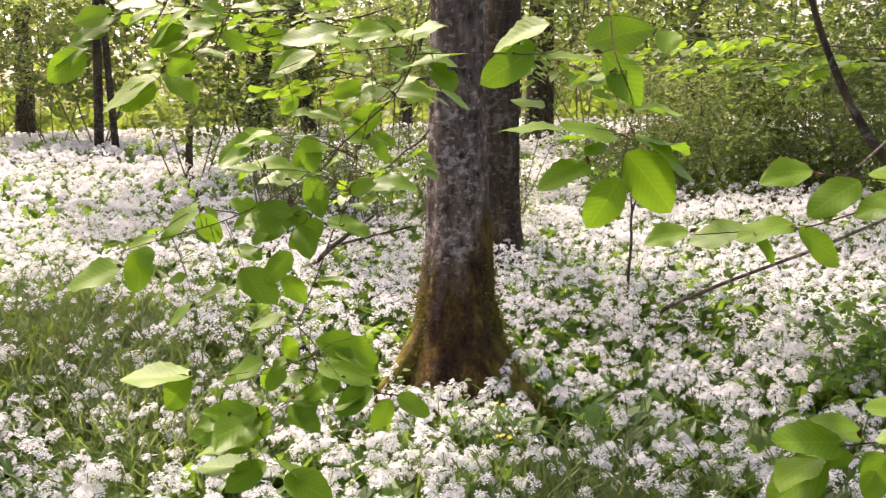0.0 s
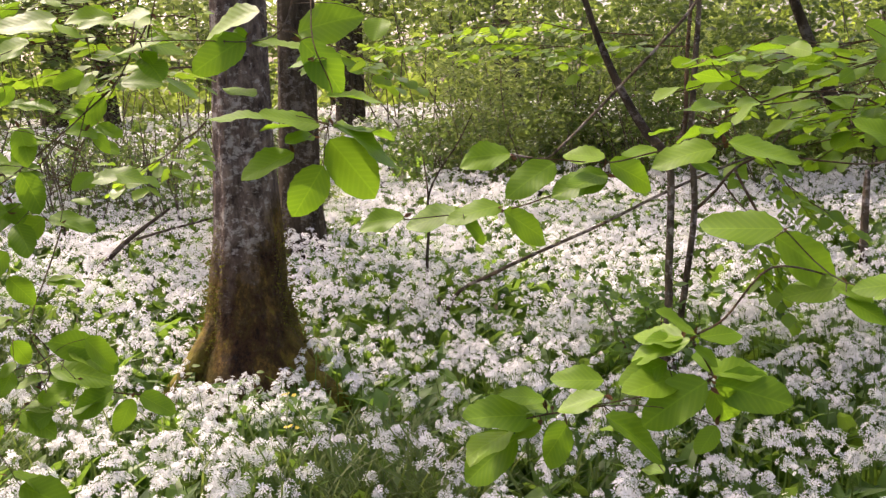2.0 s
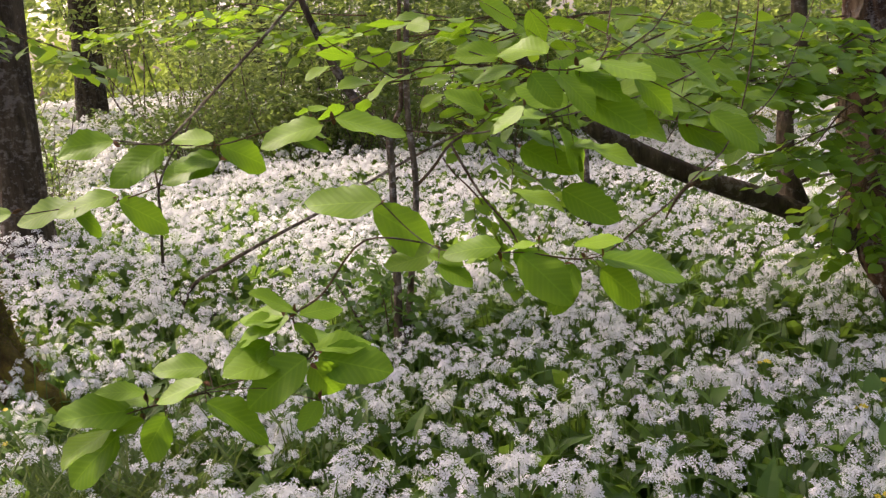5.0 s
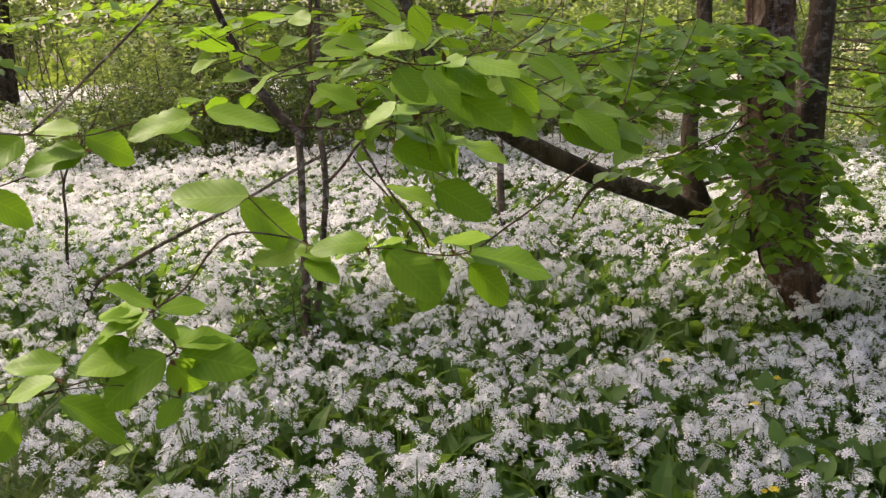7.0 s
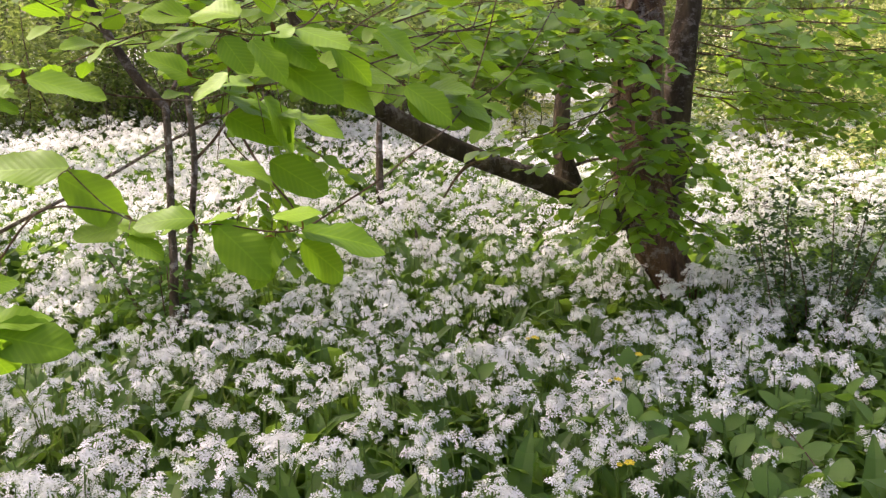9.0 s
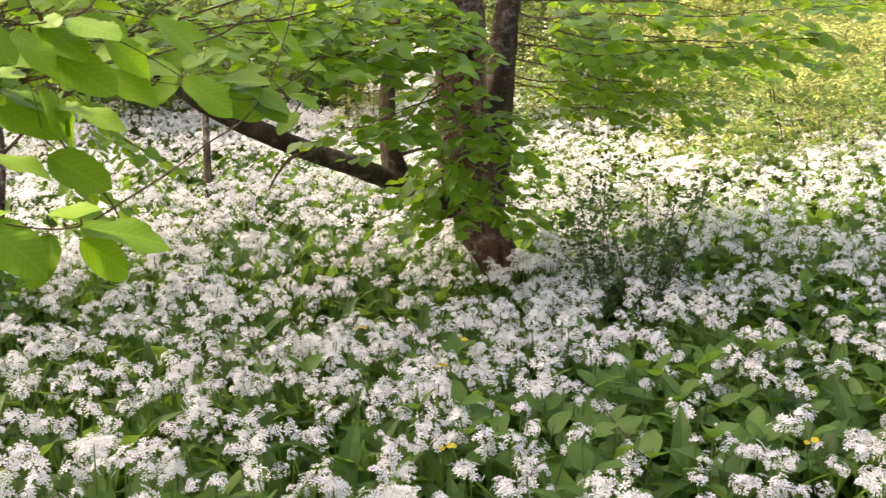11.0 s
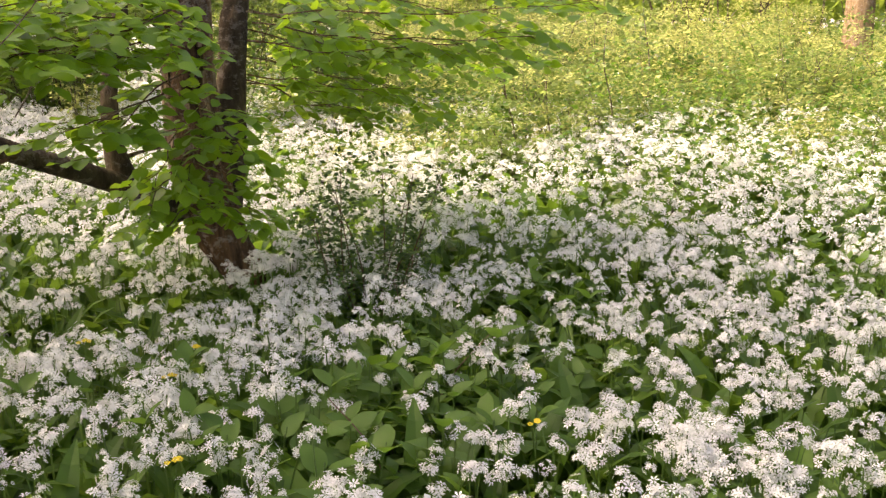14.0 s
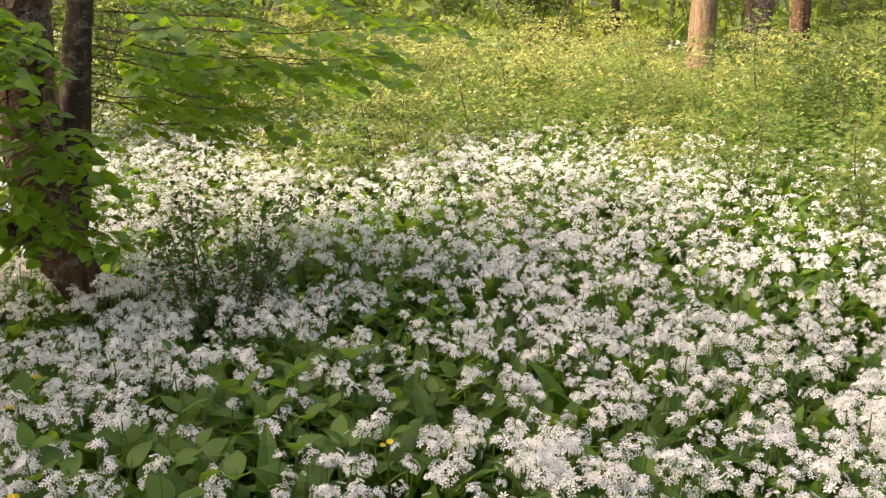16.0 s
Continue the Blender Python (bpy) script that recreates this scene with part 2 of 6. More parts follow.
def strewn(template, places, turns, sizes, tilts=None, tilt_dirs=None):
    """Copies of a template (verts, quads) at places, turned about z, leaned and scaled."""
    v, f = template
    k = len(places)
    c, s = np.cos(turns), np.sin(turns)
    p = v[None] * np.asarray(sizes).reshape(k, 1, 1)
    x, y, z = p[..., 0] * c[:, None] - p[..., 1] * s[:, None], p[..., 0] * s[:, None] + p[..., 1] * c[:, None], p[..., 2]
    if tilts is not None:
        a, d = np.asarray(tilts)[:, None], np.asarray(tilt_dirs)[:, None]
        u, w = x * np.cos(d) + y * np.sin(d), -x * np.sin(d) + y * np.cos(d)
        u, z = u * np.cos(a) + z * np.sin(a), -u * np.sin(a) + z * np.cos(a)
        x, y = u * np.cos(d) - w * np.sin(d), u * np.sin(d) + w * np.cos(d)
    out = np.stack([x, y, z], -1) + np.asarray(places)[:, None, :]
    faces = f[None] + (np.arange(k) * len(v))[:, None, None]
    return out.reshape(-1, 3), faces.reshape(-1, 4)


def tube(points, radii, sides=10, rough=0.0, steps=5, seed=0, flare=0.0, flute=0.0, grooves=()):
    """A bent, tapering, slightly uneven limb along points."""
    g = np.random.default_rng(seed)
    pts, rad = np.array(points, float), np.array(radii, float)
    t = np.linspace(0, len(pts) - 1, (len(pts) - 1) * steps + 1)
    i = np.clip(t.astype(int), 0, len(pts) - 2)
    u = (t - i)[:, None]
    a, b = pts[i], pts[i + 1]
    ta = (pts[np.clip(i + 1, 0, len(pts) - 1)] - pts[np.clip(i - 1, 0, len(pts) - 1)]) / 2
    tb = (pts[np.clip(i + 2, 0, len(pts) - 1)] - pts[i]) / 2
    line = (2 * u**3 - 3 * u**2 + 1) * a + (u**3 - 2 * u**2 + u) * ta + (3 * u**2 - 2 * u**3) * b + (u**3 - u**2) * tb
    r = np.interp(t, np.arange(len(pts)), rad)
    tang = np.gradient(line, axis=0)
    tang /= np.linalg.norm(tang, axis=1)[:, None]
    ref = np.array([1.0, 0.13, 0.0]) if abs(tang[0][2]) > 0.5 else np.array([0, 0, 1.0])
    e1 = np.cross(tang, ref)
    e1 /= np.linalg.norm(e1, axis=1)[:, None]
    e2 = np.cross(tang, e1)
    ang = np.arange(sides) * 2 * math.pi / sides
    ph = g.uniform(0, 6.28, 4)
    lump = 1 + rough * (np.sin(2 * ang[None] + ph[0] + t[:, None] * 0.6) + 0.7 * np.sin(3 * ang[None] + ph[1] - t[:, None] * 0.9)
                        + 0.6 * np.sin(5 * ang[None] + ph[2] + t[:, None] * 0.3)) + rough * 0.35 * g.normal(size=(len(t), sides))
    lump = lump + flute * (np.sin(4 * ang + ph[1])[None] + 0.8 * np.sin(7 * ang + ph[2])[None]) * (1 + 0.3 * np.sin(t[:, None] * 1.7))
    for where, wide, deep in grooves:
        gap = np.angle(np.exp(1j * (ang[None] - where - 0.10 * np.sin(t[:, None] * 0.7))))
        lump = lump - deep * np.exp(-(gap / wide) ** 2)
    if flare:
        toes = np.maximum(0, np.sin(2.5 * ang + ph[3])) ** 1.5 + 0.25
        lump = lump + flare * toes[None] * np.exp(-np.arange(len(t))[:, None] / (0.55 * steps))
    rr = r[:, None] * lump
    v = line[:, None] + rr[..., None] * (np.cos(ang)[None, :, None] * e1[:, None] + np.sin(ang)[None, :, None] * e2[:, None])
    n, k = len(t), sides
    j = np.arange(k)
    f = [np.stack([m * k + j, m * k + (j + 1) % k, (m + 1) * k + (j + 1) % k, (m + 1) * k + j], 1) for m in range(n - 1)]
    v = v.reshape(-1, 3)
    # rounded end
    tip = len(v)
    v = np.concatenate([v, line[-1:] + tang[-1:] * r[-1] * 0.6])
    ends = [((n - 1) * k + q, (n - 1) * k + (q + 1) % k, (n - 1) * k + (q + 2) % k, tip) for q in range(0, k - 1, 2)]
    return v, np.concatenate(f + [np.array(ends)])


def thing(name, place, label, category, group="", kind=""):
    ob = new(name)
    ob.empty_display_size = 0.1
    ob.location = place
    ob["base"] = [float(q) for q in place]
    return tagged(ob, label, category, group, kind)


def part(name, geo, mats, parent, label="", smooth=True, slots=None, kind=""):
    """One mesh under a thing or a part; its points are given in the world."""
    base = np.array(parent["base"])
    ob = new(name, mesh_np(name, np.asarray(geo[0]) - base, geo[1], slots, mats if isinstance(mats, (list, tuple)) else [mats], smooth))
    ob["base"] = [float(q) for q in base]
    ob.parent = parent
    return tagged(ob, label, kind=kind)


def leaf_shape(rows, width, fold, droop, ripple, seed, teeth=0.0):
    """A leaf of length 1 along x: two halves folded along the midrib."""
    g = np.random.default_rng(seed)
    s = np.linspace(0, 1, rows + 1)
    w = width * np.sin(math.pi * s ** 0.84) ** 0.74
    w[0], w[-1] = 0.012, 0.006
    w = w * (1 + teeth * np.where(np.arange(rows + 1) % 2, 1, -1))
    z0 = -droop * s ** 2
    lift = fold * w + ripple * g.normal(size=rows + 1) * w
    lift2 = fold * w + ripple * g.normal(size=rows + 1) * w
    bend = 0.04 * g.normal() * s ** 2
    v = np.concatenate([np.stack([s, bend + w, z0 + lift], 1), np.stack([s, bend, z0], 1), np.stack([s, bend - w, z0 + lift2], 1)])
    n = rows + 1
    i = np.arange(rows)
    return v, np.concatenate([np.stack([i + n, i + n + 1, i + 1, i], 1), np.stack([i + 2 * n, i + 2 * n + 1, i + n + 1, i + n], 1)])


def frames_of(dirs, ups):
    x = dirs / np.linalg.norm(dirs, axis=1)[:, None]
    z = ups - (ups * x).sum(1)[:, None] * x
    z /= np.linalg.norm(z, axis=1)[:, None]
    return x, np.cross(z, x), z


def oriented(template, places, dirs, ups, sizes):
    """Copies of a template with its x along dirs and its z near ups."""
    v, f = template
    x, y, z = frames_of(np.asarray(dirs, float), np.asarray(ups, float))
    p = v[None] * np.asarray(sizes).reshape(-1, 1, 1)
    out = p[..., :1] * x[:, None] + p[..., 1:2] * y[:, None] + p[..., 2:] * z[:, None] + np.asarray(places)[:, None]
    faces = f[None] + (np.arange(len(places)) * len(v))[:, None, None]
    return out.reshape(-1, 3), faces.reshape(-1, 4)


SMALL_LEAF = leaf_shape(2, 0.33, 0.25, 0.12, 0.1, 3)
MID_LEAF = leaf_shape(4, 0.385, 0.10, 0.12, 0.08, 4)
FLAT_LEAF = (np.array([[0, 0, 0], [0.5, 0.30, 0.06], [1, 0, -0.08], [0.5, -0.30, 0.04]]), np.array([[0, 1, 2, 3]]))


def leaf_cloud(centres, radii, count, size, seed, template=FLAT_LEAF, flat=0.5):
    """Many leaves in several uneven clumps."""
    g = np.random.default_rng(seed)
    which = g.integers(0, len(centres), count)
    d = g.normal(size=(count, 3))
    d /= np.linalg.norm(d, axis=1)[:, None]
    r = g.uniform(0.15, 1.0, count) ** 0.5
    place = np.asarray(centres)[which] + d * r[:, None] * np.asarray(radii)[which]
    out = d * np.array([1, 1, 0.4]) + 0.7 * g.normal(size=(count, 3)) * np.array([1, 1, 0.5])
    up = np.array([0, 0, flat]) + 0.5 * g.normal(size=(count, 3))
    return oriented(template, place, out, up, size * g.uniform(0.6, 1.25, count))

# ---- ground ----
u = np.linspace(-1, 1, 161)
gx, gy = np.meshgrid(0.6 + 16 * u + 580 * u ** 7, 16 * u + 580 * u ** 7, indexing="ij")
gz = rise(gx, gy) + 0.03 * (soft_noise(gx, gy, 1.6, 5) - 0.5) - 0.015
n = len(u)
i, j = np.meshgrid(np.arange(n - 1), np.arange(n - 1), indexing="ij")
gf = np.stack([i * n + j, (i + 1) * n + j, (i + 1) * n + j + 1, i * n + j + 1], -1).reshape(-1, 4)
ground = new("ground", mesh_np("ground", np.stack([gx, gy, gz], -1).reshape(-1, 3), gf, None, [SOIL], True))
tagged(ground, "dark woodland soil with brown leaf litter", "ground", kind="structure")


# ---- trees ----
# spots kept clear of the unseen foliage so that the sun lights them
SUNNY = ((-0.02, 3.42, 0.75), (-0.25, 2.75, 0.75), (5.9, 2.45, 0.8), (0.45, 0.62, 0.75))


def crown(tree, top, spread, count, seed, size=0.14):
    """Unseen foliage in clumps, added to cast shade, with clearings through which the sun reaches a few spots of the
    ground.
    """
    g = np.random.default_rng(seed)
    centres = np.array(top) + g.normal(size=(26, 3)) * np.array([spread, spread, spread * 0.45]) * 0.62
    radii = g.uniform(0.35, 0.95, (26, 1)) * np.array([1, 1, 0.55])
    for c, r in zip(centres, radii):
        for x, y, wide in SUNNY:
            off = c[:2] - np.array(SUN_FROM[:2]) / SUN_FROM.z * c[2] - (x, y)
            far = np.hypot(*off)
            if far < wide + 0.7 * r[0]:
                c[:2] += off / far * (wide + 0.7 * r[0] - far)
    return part("crown", leaf_cloud(centres, radii, count, size, seed + 1), CANOPY_LEAF, tree, "unseen green foliage added overhead to cast shade", smooth=False, kind="stuff")


mossy_tree = thing("tree", (0.02, 3.94, 0), "grey-barked tree with a mossy brown flared foot among white flowers", "tree")
part("trunk", tube([(0.005, 3.92, -0.12), (0.01, 3.93, 0.08), (0.015, 3.94, 0.26), (0.02, 3.945, 0.40), (0.02, 3.95, 0.58), (0.035, 3.965, 0.80), (0.035, 3.98, 1.15),
                    (0.05, 4.0, 1.8), (0.10, 4.05, 4.0), (0.16, 4.1, 9.0)],
                   [0.35, 0.32, 0.250, 0.186, 0.147, 0.128, 0.112, 0.102, 0.09, 0.04], 56, 0.018, 6, 2, 0.35, 0.028, ((2.96, 0.22, 0.16), (2.0, 0.2, 0.08), (4.1, 0.25, 0.08))), BARK_MOSSY, mossy_tree)
part("root", tube([(-0.10, 3.90, 0.45), (-0.19, 3.83, 0.30), (-0.30, 3.76, 0.17), (-0.46, 3.68, 0.0)], [0.04, 0.05, 0.045, 0.03], 12, 0.06, 5, 4), BARK_MOSSY, mossy_tree)
part("root", tube([(0.14, 3.88, 0.42), (0.21, 3.80, 0.28), (0.30, 3.74, 0.19), (0.45, 3.68, 0.02)], [0.04, 0.052, 0.05, 0.035], 12, 0.06, 5, 6), BARK_MOSSY, mossy_tree)
def moss_cover(tree, where, count, seed):
    """Short tufts of moss that stand out from the flanks and roots of a trunk."""
    g = np.random.default_rng(seed)
    trunk = next(c for c in tree.children if c.name.startswith("trunk"))
    co = np.array([v.co for v in trunk.data.vertices])
    no = np.array([v.normal for v in trunk.data.vertices])
    low = np.flatnonzero((co[:, 2] > 0.05) & (co[:, 2] < where) & (np.abs(no[:, 0]) > 0.72))
    low = low[g.uniform(0, 1, len(low)) < np.clip(1.1 - co[low, 2] / where, 0.05, 1)]
    pick = g.choice(low, count)
    place = co[pick] + np.array(tree["base"]) + g.normal(size=(count, 3)) * np.array([0.012, 0.012, 0.03])
    return part("moss", oriented(FLAT_LEAF, place, no[pick] + np.array([0, 0, 0.3]) + 0.7 * g.normal(size=(count, 3)), g.normal(size=(count, 3)), g.uniform(0.008, 0.017, count)),
                MOSS, tree, "yellow-green moss on the foot", smooth=False, kind="stuff")


moss_cover(mossy_tree, 0.85, 4200, 17)
ASH_LIMB = [(0.10, 4.05, 3.4), (0.25, 2.7, 3.0), (0.55, 1.3, 2.75), (0.9, 0.3, 2.6)]
part("limb", tube(ASH_LIMB, [0.05, 0.035, 0.022, 0.010], 10, 0.04, 6, 3), BARK_STEM, mossy_tree)
# unseen foliage, set off towards the sun so its shadow covers the foreground
crown(mossy_tree, (0.2, 5.4, 7.8), 1.4, 3600, 11)

dark_tree = thing("tree", (0.19, 6.2, 0.2), "dark-barked slender tree standing among white flowers", "tree")
part("trunk", tube([(0.16, 6.2, 0.05), (0.17, 6.2, 0.35), (0.18, 6.2, 0.7), (0.19, 6.22, 1.2), (0.22, 6.24, 2.0), (0.35, 6.3, 5.0), (0.4, 6.3, 9.0)],
                   [0.19, 0.155, 0.13, 0.12, 0.115, 0.09, 0.04], 18, 0.05, 5, 5, 0.35), BARK_DARK, dark_tree)
# unseen foliage, widened and shifted to shade the near flowers
crown(dark_tree, (-0.3, 6.5, 7.9), 1.75, 4900, 21)

FLAKY_LINE = [(3.47, 2.82, -0.1), (3.445, 2.84, 0.12), (3.405, 2.87, 0.27), (3.355, 2.93, 0.43), (3.345, 3.01, 0.66), (3.375, 3.08, 1.0), (3.41, 3.10, 1.4), (3.42, 3.16, 2.2), (3.4, 3.3, 4.5)]
FLAKY_RADII = [0.070, 0.074, 0.078, 0.100, 0.112, 0.095, 0.082, 0.078, 0.05]
broken_tree = thing("tree", (3.37, 2.90, 0), "leaning flaky-barked tree with several stems, wrapped in leafy shoots", "tree")
part("trunk", tube(FLAKY_LINE,
                   FLAKY_RADII, 32, 0.06, 7, 8, 0.0, 0.06), BARK_FLAKY, broken_tree, "flaky brown bark")


def bark_plate(tree, line, radii, where, side, length, width, proud, bark, seed):
    """A curling strip of loose bark on a trunk, with real thickness."""
    g = np.random.default_rng(seed)
    zs = [q[2] for q in line]
    n, m = 7, 3
    rings = []
    for k in range(n):
        z = where + length * (k / (n - 1) - 0.5)
        c = np.array([np.interp(z, zs, [q[w] for q in line]) for w in range(3)])
        r = float(np.interp(z, zs, radii))
        taper = math.sin(math.pi * (0.12 + 0.8 * k / (n - 1))) ** 0.5 * g.uniform(0.75, 1.15)
        lift = proud * (0.6 + abs(2 * k / (n - 1) - 1) ** 2 * g.uniform(0.4, 1.4))
        for depth in (lift, -0.012):
            for j in range(m):
                a = side + (j - 1) * taper * width / r / 2
                rr = r * 1.06 + depth + (0.35 * proud * abs(j - 1) if depth > 0 else 0)
                rings.append(c + rr * np.array([math.cos(a), math.sin(a), 0]))
    f, q = [], 2 * m
    order = [0, 1, 2, 5, 4, 3]
    for k in range(n - 1):
        for j in range(q):
            a, b = order[j], order[(j + 1) % q]
            f.append((k * q + a, k * q + b, (k + 1) * q + b, (k + 1) * q + a))
    for k in (0, n - 1):
        f += [(k * q, k * q + 1, k * q + 4, k * q + 3), (k * q + 1, k * q + 2, k * q + 5, k * q + 4)]
    return part("bark_plate", (np.array(rings), np.array(f)), bark, tree, smooth=False)


g = np.random.default_rng(66)
for k in range(34):
    z = g.uniform(0.72, 1.7)
    bark_plate(broken_tree, FLAKY_LINE, FLAKY_RADII, z, math.radians(g.uniform(150, 330)), g.uniform(0.07, 0.26), g.uniform(0.018, 0.050), g.uniform(0.003, 0.010), BARK_FLAKY if k % 4 else BARK_PALE, 660 + k)
bark_plate(broken_tree, FLAKY_LINE, FLAKY_RADII, 0.92, math.radians(178), 0.42, 0.030, 0.008, BARK_PALE, 701)
bark_plate(broken_tree, FLAKY_LINE, FLAKY_RADII, 1.12, math.radians(300), 0.40, 0.030, 0.008, BARK_PALE, 702)
part("stem", tube([(3.40, 2.98, 0.40), (3.50, 3.02, 0.62), (3.57, 3.05, 0.94), (3.63, 3.08, 1.22), (3.70, 3.1, 1.6), (3.9, 3.1, 4.0)],
                  [0.075, 0.068, 0.060, 0.056, 0.05, 0.03], 14, 0.05, 5, 9), BARK_DARK, broken_tree, "dark lichen-flecked stem")
part("stem", tube([(3.03, 3.03, 0.615), (3.018, 3.055, 0.68), (3.015, 3.09, 0.80), (3.05, 3.14, 0.98), (3.14, 3.2, 1.2), (3.2, 3.24, 1.45), (3.3, 3.4, 4.0)],
                  [0.052, 0.050, 0.036, 0.032, 0.032, 0.032, 0.02], 12, 0.05, 5, 10), BARK_DARK, broken_tree, "thin dark stem")
part("limb", tube([(3.25, 3.02, 0.52), (3.08, 3.0, 0.60), (2.96, 3.02, 0.663), (2.79, 3.02, 0.735), (2.588, 3.03, 0.814), (2.345, 3.015, 0.925),
                   (2.188, 3.006, 1.014), (2.026, 3.01, 1.144), (1.94, 3.013, 1.22), (1.88, 3.02, 1.364), (1.77, 2.99, 1.6), (1.6, 2.9, 2.1)],
                  [0.062, 0.05, 0.041, 0.038, 0.035, 0.033, 0.032, 0.029, 0.023, 0.018, 0.014, 0.008], 14, 0.06, 4, 12), BARK_DARK, broken_tree, "low sloping dark limb")
part("twig", tube([(2.6, 3.02, 0.80), (2.50, 2.97, 0.80), (2.42, 2.93, 0.76), (2.36, 2.9, 0.71)], [0.010, 0.007, 0.005, 0.003], 6, 0.05, 4, 13), BARK_TWIG, broken_tree)
part("twig", tube([(3.03, 3.07, 0.74), (3.12, 3.05, 0.76), (3.22, 3.02, 0.77)], [0.009, 0.006, 0.004], 6, 0.05, 4, 14), BARK_TWIG, broken_tree)
OAK_LIMB = [(3.4, 3.2, 3.0), (2.5, 2.2, 2.8), (1.6, 1.2, 2.6), (1.0, 0.5, 2.5)]
part("limb", tube(OAK_LIMB, [0.05, 0.035, 0.022, 0.010], 10, 0.04, 6, 15), BARK_STEM, broken_tree)
crown(broken_tree, (3.2, 2.8, 7.5), 1.2, 1000, 31)

sapling = thing("sapling", (1.58, 3.52, 0), "two thin grey sapling stems with a forked dark branch", "sapling")
part("stem", tube([(1.555, 3.51, -0.05), (1.56, 3.51, 0.27), (1.575, 3.52, 0.45), (1.592, 3.56, 0.64), (1.615, 3.6, 0.89), (1.624, 3.63, 1.033)],
                  [0.022, 0.018, 0.016, 0.0145, 0.0145, 0.016], 9, 0.06, 5, 41), BARK_STEM, sapling)
part("branch", tube([(1.624, 3.63, 1.025), (1.58, 3.66, 1.085), (1.544, 3.686, 1.135), (1.482, 3.739, 1.265), (1.425, 3.797, 1.425), (1.37, 3.86, 1.63), (1.3, 3.95, 2.0)],
                    [0.015, 0.017, 0.017, 0.015, 0.014, 0.012, 0.006], 9, 0.06, 5, 42), BARK_DARK, sapling, "dark forked branch")
part("branch", tube([(1.626, 3.63, 1.02), (1.67, 3.66, 1.10), (1.70, 3.68, 1.16), (1.739, 3.766, 1.40), (1.79, 3.85, 1.66), (1.85, 3.9, 2.2)],
                    [0.010, 0.009, 0.009, 0.008, 0.007, 0.004], 8, 0.06, 5, 43), BARK_TWIG, sapling)
part("stem", tube([(1.595, 3.54, -0.05), (1.604, 3.54, 0.26), (1.63, 3.555, 0.40), (1.675, 3.58, 0.635), (1.71, 3.61, 0.845), (1.717, 3.663, 1.121), (1.747, 3.7, 1.395), (1.78, 3.745, 1.65), (1.82, 3.8, 2.4)],
                  [0.019, 0.016, 0.014, 0.013, 0.013, 0.012, 0.011, 0.009, 0.005], 9, 0.06, 5, 44), BARK_STEM, sapling)
part("branch", tube([(1.703, 3.609, 0.824), (1.78, 3.59, 0.90), (1.853, 3.576, 0.985), (2.018, 3.63, 1.06), (2.2, 3.7, 1.3)], [0.007, 0.006, 0.005, 0.004, 0.002], 7, 0.06, 4, 45), BARK_TWIG, sapling)
part("branch", tube([(1.85, 3.574, 0.98), (1.91, 3.457, 0.796), (1.972, 3.349, 0.674), (1.999, 3.319, 0.589)], [0.006, 0.005, 0.004, 0.003], 7, 0.06, 4, 46), BARK_TWIG, sapling)

fallen = thing("fallen_branch", (0.894, 4.482, 0.2), "thin dark fallen branch leaning into a sapling", "branch")
part("stick", tube([(0.80, 4.55, 0.08), (0.894, 4.482, 0.374), (1.06, 4.35, 0.50), (1.224, 4.218, 0.601), (1.457, 4.031, 0.735), (1.666, 3.83, 0.878), (1.871, 3.66, 0.995), (2.0, 3.55, 1.05)],
                   [0.010, 0.009, 0.0082, 0.0076, 0.0066, 0.0058, 0.0048, 0.003], 8, 0.06, 5, 47), BARK_STEM, fallen)

seedling = thing("sapling", (0.835, 5.08, 0.13), "leafless thin forked sapling stem among white flowers", "sapling")
part("stem", tube([(0.83, 5.06, 0.05), (0.834, 5.07, 0.43), (0.854, 5.1, 0.62), (0.861, 5.13, 0.78), (0.925, 5.13, 0.915), (1.02, 5.12, 1.046), (1.1, 5.1, 1.2)],
                  [0.009, 0.008, 0.007, 0.006, 0.005, 0.004, 0.002], 8, 0.06, 4, 48), BARK_DARK, seedling)
part("branch", tube([(0.861, 5.13, 0.77), (0.855, 5.14, 0.88), (0.84, 5.15, 1.0)], [0.006, 0.004, 0.002], 6, 0.05, 4, 49), BARK_TWIG, seedling)

stub = thing("tree_stump", (3.14, 4.95, 0.2), "thin broken dark stump among white flowers", "stump")
part("trunk", tube([(3.12, 4.92, 0.1), (3.128, 4.924, 0.47), (3.15, 4.95, 0.7), (3.17, 4.976, 0.82)], [0.026, 0.021, 0.018, 0.013], 10, 0.08, 4, 51), BARK_STEM, stub)


